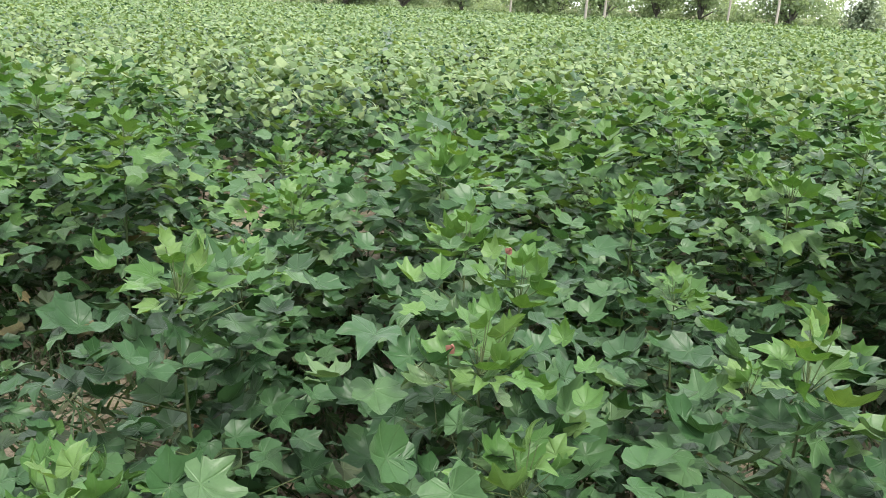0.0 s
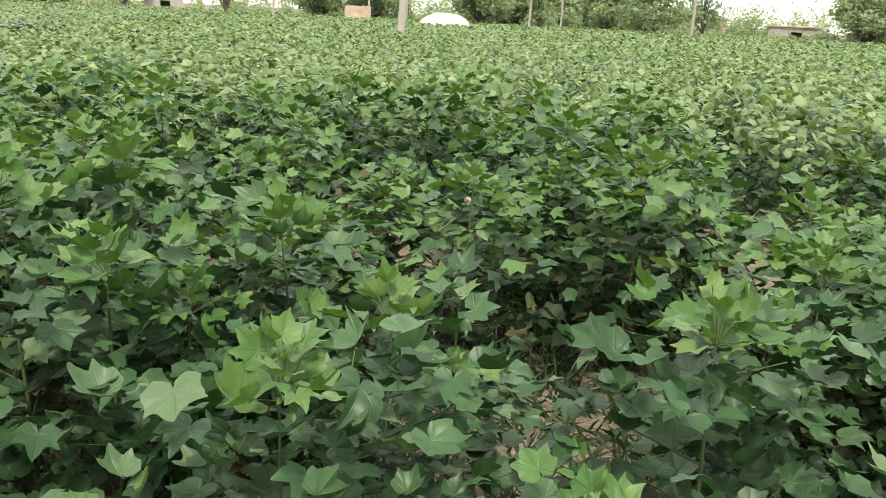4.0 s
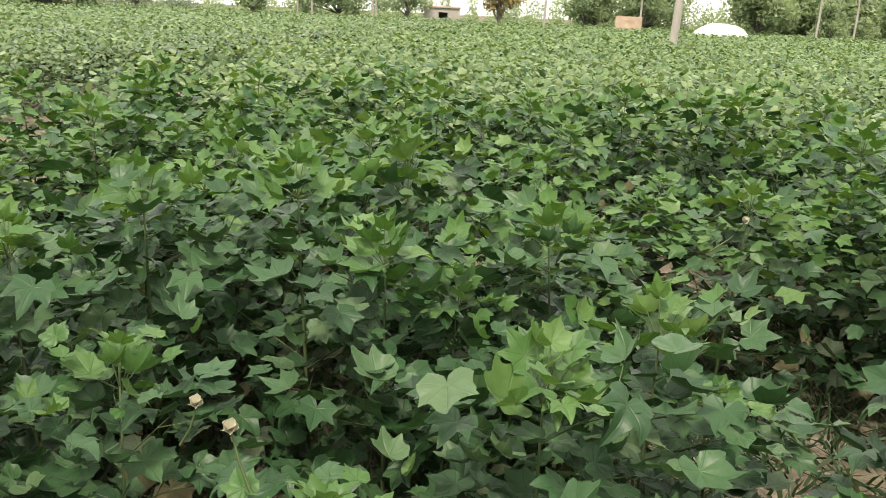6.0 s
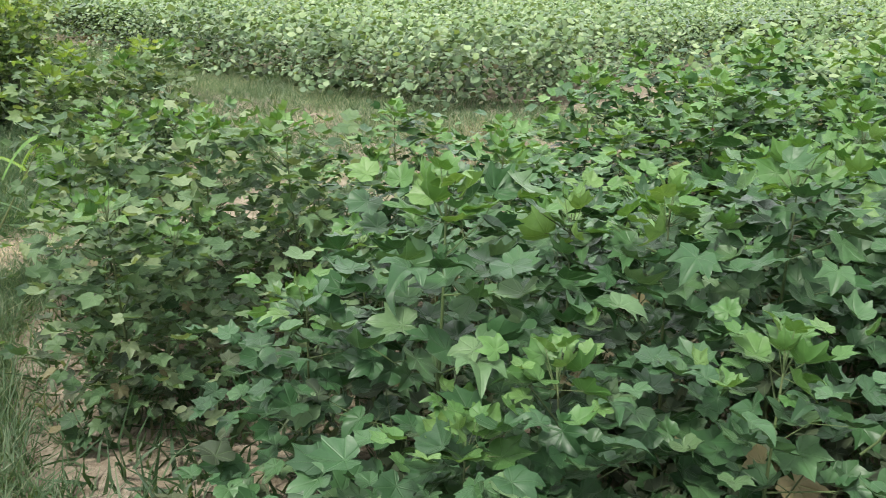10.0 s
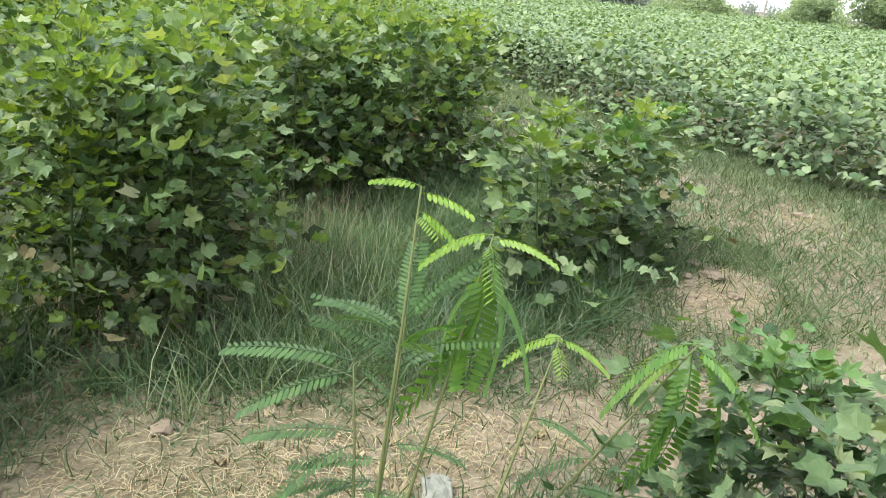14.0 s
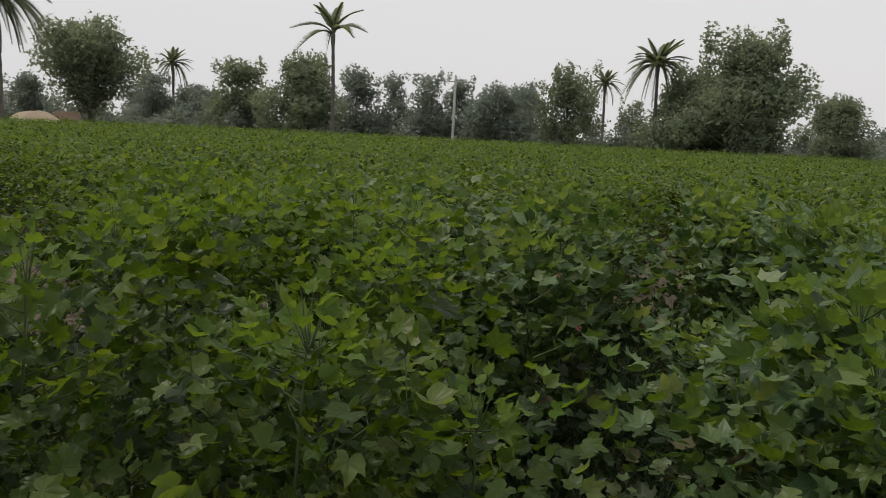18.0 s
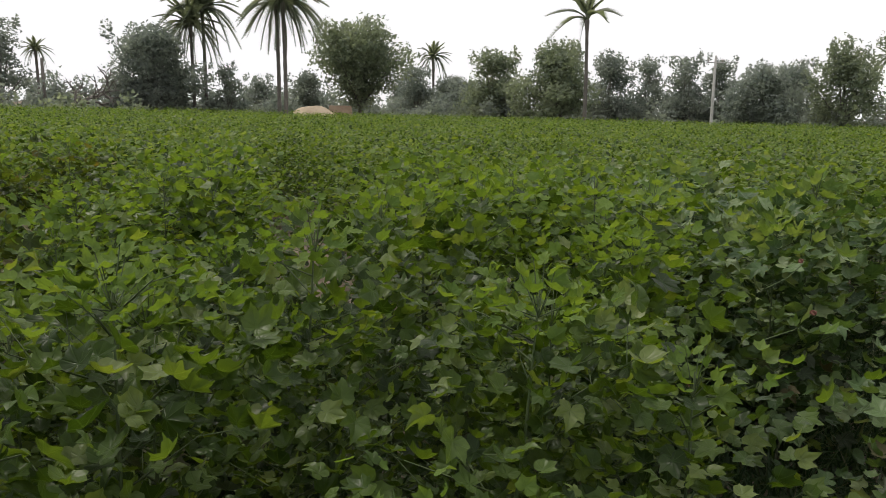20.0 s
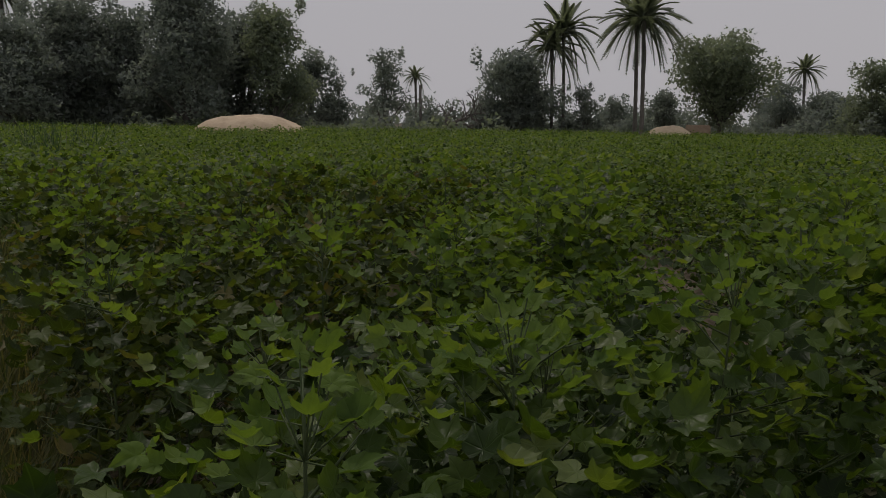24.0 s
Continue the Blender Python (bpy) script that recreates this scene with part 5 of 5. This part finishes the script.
def palm(x, y, h, w, sparse=False, lean=0.02):
    """A date palm: a slim ringed trunk and a head of arching fronds."""
    tree_count[0] += 1
    r = np.random.default_rng(900 + tree_count[0])
    ob = thing("palm_tree", pose(x, y, 0), "tall date palm with only a few ragged fronds" if sparse else "tall date palm with a full head of grey-green fronds", "palm tree", "palms round the fields")
    rad = w / 2
    top = h - rad * 0.55
    pts = [Vector((lean * h * s * s, 0.3 * lean * h * s, top * s - 0.1)) for s in np.linspace(0, 1, 22)]
    part("trunk", mesh_from("trunk", *tube(pts, [0.125 - 0.03 * k / 21 + (0.014 if k % 2 else 0) + (0.05 if k > 19 else 0) for k in range(22)], 9)[:2], mats=[BARK]), ob, "slim grey ringed trunk")
    head = pts[-1]
    n = 11 if sparse else 36
    for k in range(n):
        s = k / n
        el = (78 - 78 * s if not sparse else 82 - 55 * s * s) + r.uniform(-10, 10)
        fd = part("frond", PALM_FRONDS[min(3, int(s * 4))], ob)
        ln = rad * (0.85 + 0.25 * r.uniform()) * (1.15 if sparse and k == n - 1 else 1)
        fd.matrix_basis = Matrix.Translation(head) @ Matrix.Rotation(k * 2.4 + r.uniform(-0.3, 0.3), 4, "Z") @ Matrix.Rotation(radians(el - 18), 4, "X") @ Matrix.Scale(ln, 4)
    return ob


def slim_tree(x, y, h=9.0, rad=0.10, pale=True, lean=0.0):
    """A tall bare-stemmed roadside tree with a thin high crown."""
    tree_count[0] += 1
    r = np.random.default_rng(1300 + tree_count[0])
    ob = thing("tree", pose(x, y, 0), "slim pale-barked tree with a bare straight trunk" if pale else "slim brown-barked tree with a bare straight trunk", "tree", "slim trees round the fields")
    pts = [Vector((lean * h * s + 0.1 * math.sin(4 * s), 0.08 * math.sin(3 * s + x), h * 0.8 * s - 0.1)) for s in np.linspace(0, 1, 7)]
    sets = [tube(pts, [rad * (1.25, 1.0, 0.95, 0.85, 0.7, 0.5, 0.3)[k] for k in range(7)], 9)]
    lobes = []
    for k in range(7):
        a = k * 2.4
        p = pts[3].lerp(pts[6], k / 6)
        tip = p + Vector((math.cos(a) * 1.1, math.sin(a) * 1.1, 0.8))
        sets.append(tube([p, p.lerp(tip, 0.5), tip], [rad * 0.3, rad * 0.2, rad * 0.08], 4))
        lobes.append((tuple(tip), (0.7, 0.7, 0.6)))
    v, t, _ = joined(*sets)
    part("trunk", mesh_from("trunk", v, t, None, mats=[BARK_PALE if pale else BARK]), ob)
    v, t, uv = crown_arrays(r, lobes, 260, 0.2)
    part("crown", mesh_from("crown", v, t, uv, smooth=False, mats=[TREE_LIGHT]), ob, "thin light green crown")
    return ob

tree("dark", 33.5, -46.5, 9.2, 8.6)
tree("dark", 25.8, -47.0, 10.2, 7.8)
tree("dark", 30.9, -48.6, 8.6, 7.4)
tree("dark", 25.6, -53.2, 9.0, 7.2)
tree("dark", 22.8, -57.8, 6.6, 4.6)
tree("dark", 33.0, -41.5, 7.2, 6.2)
tree("light", 22.3, -51.4, 9.2, 6.0)
tree("dark", 21.2, -58.6, 5.6, 3.1)
tree("dark", 18.7, -61.7, 7.2, 4.5)
tree("dark", 8.8, -60.4, 6.3, 7.5)
tree("dark", 4.2, -61.1, 4.4, 2.8)
tree("dark", 3.5, -78.3, 4.2, 3.9)
tree("dark", -0.9, -69.5, 4.1, 4.1)
tree("heart", -4.6, -61.5, 7.3, 7.4)
tree("dark", -9.6, -73.2, 5.3, 4.5)
tree("dark", -13.8, -80.8, 4.3, 4.9)
tree("dark", -9.1, -78.3, 4.3, 4.8)
tree("dark", -14.1, -80.8, 4.0, 8.0)
tree("light", -15.4, -68.4, 6.2, 6.6)
tree("light", -18.4, -61.6, 6.4, 6.9)
tree("dark", -24.0, -66.1, 6.3, 5.1)
tree("dark", -27.4, -67.0, 6.2, 4.1)
tree("dark", -29.2, -64.1, 6.4, 4.6)
tree("dark", -32.3, -64.9, 6.2, 4.1)
tree("dark", -32.2, -58.2, 5.1, 6.6)
tree("dark", -38.1, -64.1, 6.0, 5.4)
tree("light", -37.8, -57.2, 7.3, 6.2)
tree("light", -42.8, -56.1, 4.8, 3.4)
tree("light", -43.4, -50.5, 7.2, 7.2)
tree("light", -43.2, -45.2, 8.8, 10.4)
tree("light", -56.3, -48.8, 5.7, 7.1)
tree("dark", -75.8, -56.5, 4.2, 8.8)
tree("light", -83.1, -54.7, 4.9, 4.4)
tree("dark", -89.4, -53.9, 3.5, 7.0)
tree("dark", -75.0, -56.9, 4.1, 8.5)
tree("dark", -80.0, -38.6, 4.8, 8.9)
tree("dark", -68.7, -26.8, 5.2, 5.8)
tree("dark", -87.8, -45.5, 3.7, 4.6)
tree("dark", -94.1, -25.8, 2.5, 8.8)
tree("dark", -90.9, -17.0, 2.9, 8.7)
tree("dark", -87.1, -5.9, 4.2, 6.8)
tree("light", -75.3, -0.2, 6.5, 7.7)
tree("dark", -69.5, 10.5, 6.5, 8.7)
tree("light", -94.8, 22.8, 8.1, 7.9)
tree("dark", -78.6, 29.7, 8.1, 5.9)
tree("dark", -82.8, 40.6, 8.1, 10.1)
tree("light", -86.3, 51.0, 8.1, 6.2)
tree("rust", -65.1, 48.7, 8.1, 4.9)
tree("light", -74.2, 69.3, 8.1, 7.3)
tree("dark", -68.3, 69.5, 8.1, 4.4)
tree("dark", -76.1, 28.5, 8.1, 4.7)
tree("light", -72.0, 65.7, 8.1, 7.4)
tree("dark", -65.7, 68.3, 8.1, 6.0)
tree("light", -56.7, 76.0, 8.1, 9.0)
tree("dark", -45.4, 70.6, 4.0, 3.9)
tree("light", -42.3, 78.7, 8.1, 7.5)
tree("light", -35.9, 75.9, 8.1, 7.4)
tree("dark", -29.7, 72.6, 8.1, 4.4)
tree("light", -69.8, 73.4, 8.1, 9.1)
tree("light", -58.1, 91.0, 8.1, 19.1)
tree("light", -21.5, 91.9, 8.1, 7.8)
tree("dark", -13.4, 82.6, 8.1, 6.9)
tree("light", -7.2, 77.9, 8.1, 5.9)
tree("dark", -0.3, 83.7, 8.1, 8.2)
tree("dark", 5.1, 74.0, 8.1, 6.5)
tree("dark", -20.1, 97.9, 3.6, 9.0)
tree("light", -9.6, 104.9, 8.1, 11.7)
tree("dark", 1.8, 89.1, 8.1, 6.8)
tree("light", 10.7, 83.0, 8.1, 5.6)
tree("dark", 14.2, 79.8, 8.1, 6.5)
tree("dark", 20.9, 75.5, 8.1, 7.9)
tree("pale", 21.7, 61.2, 2.9, 3.6)
palm(6.6, -62.8, 8.2, 4.4)
palm(5.8, -62.9, 9.4, 4.9)
palm(0.4, -55.4, 8.8, 4.0)
palm(-0.1, -53.5, 9.0, 4.8)
palm(-12.3, -83.0, 7.5, 3.2)
palm(20.6, -74.8, 6.3, 2.2)
palm(40.1, -48.7, 10.5, 4.2)
palm(-18.7, -55.2, 8.7, 4.4, True)
palm(-45.7, -63.9, 7.3, 2.8)
palm(-40.4, -50.4, 8.2, 4.2)
palm(-73.1, -42.1, 7.2, 3.2)
slim_tree(-3.6, 99.9)
slim_tree(4.1, 78.2)
slim_tree(6.1, 83.6)
slim_tree(15.1, 72.8)
slim_tree(17.7, 68.0)
slim_tree(-62.8, 70.7)
slim_tree(-2.8, 74.1)
slim_tree(3.0, 62.0)
slim_tree(4.5, 64.5)
slim_tree(-86.8, 38.2)
slim_tree(-88.7, 40.5)
slim_tree(-78.6, 42.8)
slim_tree(-52.1, 43.3)
slim_tree(-56.6, 58.3)
slim_tree(-20.2, 22.4, 9.0, 0.14)
slim_tree(-44.8, 67.8)
slim_tree(-43.7, 71.6)
slim_tree(-21.2, 49.8)
slim_tree(-68.0, 6.4)
slim_tree(-77.1, 33.5)
slim_tree(-74.1, 33.5)
slim_tree(-69.3, 37.3)
slim_tree(-76.7, -45.0)
slim_tree(-73.0, -41.4)
slim_tree(-78.1, -42.5)
slim_tree(-81.8, -9.7)


# ---- mounds, walls and poles beyond the fields ----
def straw_mound(x, y, w, d, h, turn, label, coat=MUD):
    """A long mud-plastered straw stack with a rounded back and slumping sides."""
    bm = bmesh.new()
    bmesh.ops.create_uvsphere(bm, u_segments=48, v_segments=24, radius=1)
    for v in bm.verts:
        q = v.co.copy()
        k = 1 + 0.05 * noise.noise(q * 2.3) + 0.02 * noise.noise(q * 8)
        z = max(q.z, 0.0)
        v.co = Vector((math.copysign(abs(q.x) ** 0.9, q.x) * w / 2 * k, math.copysign(abs(q.y) ** 0.9, q.y) * d / 2 * k, z ** 0.85 * h * k - 0.05))
    for f in bm.faces:
        f.smooth = True
    me = bpy.data.meshes.new("straw_mound")
    bm.to_mesh(me)
    bm.free()
    me.materials.append(coat)
    ob = new("straw_mound", me)
    ob.matrix_world = pose(x, y, 0, 0, 0, turn)
    return tagged(ob, label, "straw mound", "straw mounds")


straw_mound(15.9, -36.9, 6.2, 4.0, 1.9, 29, "long low mud-plastered straw mound beside the crop")
straw_mound(-1.7, -51.6, 3.3, 2.4, 1.72, 0, "small rounded mud-plastered straw mound under the trees")
straw_mound(-42.3, 52.2, 4.7, 3.2, 1.8, 39, "whitewashed mud-plastered straw mound in the field", LIME_WHITE)


def wall_piece(name, x, y, w, d, h, turn, mat, label, category, kind=""):
    """A low worn block of wall with softened edges and an uneven top."""
    bm = bmesh.new()
    bmesh.ops.create_cube(bm, size=1)
    bmesh.ops.subdivide_edges(bm, edges=bm.edges[:], cuts=5, use_grid_fill=True)
    for v in bm.verts:
        top = max(0.0, v.co.z)
        v.co = Vector((v.co.x * w, v.co.y * d, (v.co.z + 0.5) * h))
        v.co += Vector((noise.noise(v.co * 1.3), noise.noise(v.co * 1.7 + Vector((5, 0, 0))), top * noise.noise(v.co * 0.9) * 1.5)) * 0.06
    bmesh.ops.bevel(bm, geom=[e for e in bm.edges if e.calc_face_angle(0) > 0.9], offset=0.04, segments=2, affect="EDGES")
    me = bpy.data.meshes.new(name)
    bm.to_mesh(me)
    bm.free()
    me.materials.append(mat)
    ob = new(name, me)
    ob.matrix_world = pose(x, y, -0.05, 0, 0, turn)
    return tagged(ob, label, category, kind=kind)


wall_piece("mud_wall", -3.3, -59.6, 1.5, 0.5, 1.8, 0, MUD_WALL, "short broken mud wall under the trees", "wall")
wall_piece("mud_wall", -68.1, -28.4, 4.2, 0.5, 1.9, 22, MUD_WALL, "low reddish mud wall at the far field side", "wall")
# a heap of bricks, modelled as one worn block
wall_piece("mud_stack", -57.2, 57.6, 2.4, 1.6, 2.1, 45, MUD_WALL, "squat reddish brick heap by the far trees", "mud stack")


def hut(x, y, w, d, h, turn, mat, label):
    """A small flat-roofed farm hut with a dark doorway and two window holes."""
    ob = thing("farm_hut", pose(x, y, 0, 0, 0, turn), label, "hut", "far huts")

    def box(name, px, py, pz, sx, sy, sz, m, lab=""):
        bm = bmesh.new()
        bmesh.ops.create_cube(bm, size=1)
        for v in bm.verts:
            v.co = Vector((px + v.co.x * sx, py + v.co.y * sy, pz + v.co.z * sz))
        bmesh.ops.bevel(bm, geom=bm.edges[:], offset=0.02, segments=1, affect="EDGES")
        me = bpy.data.meshes.new(name)
        bm.to_mesh(me)
        bm.free()
        me.materials.append(m)
        return part(name, me, ob, lab)

    t = 0.3
    box("wall", 0, d / 2, h / 2, w, t, h, mat)
    box("wall", -w / 2 + t / 2, 0, h / 2, t, d - t * 1.02, h, mat)
    box("wall", w / 2 - t / 2, 0, h / 2, t, d - t * 1.02, h, mat)
    # the front, in pieces round the doorway
    box("wall", -w * 0.27 - 0.1, -d / 2, h / 2, w * 0.46 - 0.2, t, h, mat)
    box("wall", w * 0.27 + 0.25, -d / 2, h / 2, w * 0.46 - 0.5, t, h, mat)
    box("lintel", 0.12, -d / 2, h - 0.25, 1.2, t * 0.96, 0.5, mat)
    box("roof", 0, 0, h + 0.09, w + 0.3, d + 0.6, 0.18, MUD_WALL, "flat mud roof")


hut(-29.2, 96.8, 5.4, 3.5, 2.1, 17, LIME, "small whitewashed farm hut beyond the trees")
hut(-37.8, 95.2, 2.8, 3.0, 2.6, 22, MUD_WALL, "small mud-walled farm hut beyond the trees")
hut(-86.4, 56.0, 4.2, 3.0, 2.2, 58, LIME, "low whitewashed farm hut beyond the trees")


def power_pole(x, y, h):
    ob = thing("power_pole", pose(x, y, 0), "slender concrete power pole at the field side", "pole", "poles")
    part("post", mesh_from("post", *tube([(0, 0, -0.2), (0, 0, h * 0.5), (0, 0, h)], [0.095, 0.085, 0.07], 8)[:2], mats=[CONCRETE]), ob)
    part("cross_arm", mesh_from("cross_arm", *tube([(-0.5, 0, h - 0.35), (0.5, 0, h - 0.35)], [0.04, 0.04], 6)[:2], mats=[CONCRETE]), ob)
    for dx in (-0.42, 0.42):
        part("insulator", mesh_from("insulator", *tube([(dx, 0, h - 0.31), (dx, 0, h - 0.24), (dx, 0, h - 0.16)], [0.035, 0.05, 0.03], 8)[:2], mats=[LIME]), ob)
    return ob


power_pole(-24.2, -48.8, 5.0)


def bare_tree(x, y, h):
    """A dying tree: a broken stub and leafless twisting branches."""
    ob = thing("bare_tree", pose(x, y, 0), "leafless grey tree with twisting bare branches", "tree", "trees round the fields")
    r = np.random.default_rng(77)
    sets = []

    def grow(p, d, ln, w, depth):
        pts, q = [p], p
        for k in range(4):
            d = (d + Vector(r.normal(0, 0.22, 3).tolist())).normalized()
            q = q + d * ln / 4
            pts.append(q)
        sets.append(tube(pts, [w, w * 0.9, w * 0.8, w * 0.7, w * 0.55], 5))
        if depth:
            for _ in range(3):
                grow(pts[-1 - int(r.integers(0, 2))], (d + Vector(r.normal(0, 0.6, 3).tolist()) + Vector((0, 0, 0.15))).normalized(), ln * 0.68, w * 0.62, depth - 1)

    grow(Vector((0, 0, -0.1)), Vector((0, 0, 1)), h * 0.36, 0.22, 4)
    v, t, _ = joined(*sets)
    part("crown", mesh_from("crown", v, t, None, mats=[BARK]), ob)
    part("stub", mesh_from("stub", *tube([(1.4, 0, -0.1), (1.42, 0, 1.5), (1.5, 0, h * 0.66)], [0.12, 0.11, 0.09], 8)[:2], mats=[BARK]), ob, "broken bare trunk stub")
    return ob


bare_tree(13.2, -57.5, 6.2)


def hedge(points, height, depth, name, label, mat, seed, per=70):
    """Undergrowth along a line: leaves in a long uneven bank."""
    r = np.random.default_rng(seed)
    lobes = []
    for (ax, ay), (bx, by) in zip(points, points[1:]):
        ln = math.hypot(bx - ax, by - ay)
        for k in range(max(1, int(ln / 0.75))):
            s = (k + r.uniform(0, 1)) / max(1, int(ln / 0.75))
            hh = height * r.uniform(0.45, 1.15)
            lobes.append(((ax + (bx - ax) * s + r.normal(0, depth), ay + (by - ay) * s + r.normal(0, depth), hh * 0.45), (r.uniform(0.7, 1.3), r.uniform(0.7, 1.3), hh * 0.55)))
    v, t, uv = crown_arrays(r, lobes, per * 3.0, 0.26, 0.2)
    v[:, 2] = np.maximum(v[:, 2], 0.0)
    return tagged(new(name, mesh_from(name, v, t, uv, smooth=False, mats=[mat])), label, "undergrowth", kind="stuff")


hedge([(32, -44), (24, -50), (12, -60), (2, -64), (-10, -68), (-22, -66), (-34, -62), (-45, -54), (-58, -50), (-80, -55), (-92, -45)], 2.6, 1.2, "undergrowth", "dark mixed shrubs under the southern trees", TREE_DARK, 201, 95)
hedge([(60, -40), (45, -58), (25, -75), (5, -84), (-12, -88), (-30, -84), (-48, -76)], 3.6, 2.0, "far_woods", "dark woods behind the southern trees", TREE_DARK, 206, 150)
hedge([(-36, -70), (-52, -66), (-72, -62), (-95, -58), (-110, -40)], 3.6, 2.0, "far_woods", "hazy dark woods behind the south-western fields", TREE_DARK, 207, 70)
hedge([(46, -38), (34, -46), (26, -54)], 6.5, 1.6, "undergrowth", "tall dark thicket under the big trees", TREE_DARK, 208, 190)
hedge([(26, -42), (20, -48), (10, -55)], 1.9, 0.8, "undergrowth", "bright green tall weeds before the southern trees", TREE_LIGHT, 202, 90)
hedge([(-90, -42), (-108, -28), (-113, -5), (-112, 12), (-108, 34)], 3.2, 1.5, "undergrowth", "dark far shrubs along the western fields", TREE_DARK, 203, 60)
hedge([(-112, 20), (-100, 40), (-88, 62), (-72, 76), (-54, 88), (-34, 95), (-11, 92), (11, 84), (27, 73), (43, 62)], 2.0, 1.2, "undergrowth", "mixed green shrubs along the northern field side", TREE_HAZED, 204, 80)
hedge([(-81, 75), (-61, 86), (-27, 100), (7, 95), (40, 74)], 4.2, 2.0, "undergrowth", "tall shrubs behind the northern field", TREE_HAZED, 205, 70)
hedge([(-130, 33), (-112, 68), (-84, 100), (-40, 119), (0, 119), (40, 97), (74, 73)], 6.0, 2.5, "far_woods", "pale hazy woods behind the northern field", TREE_HAZED, 209, 50)
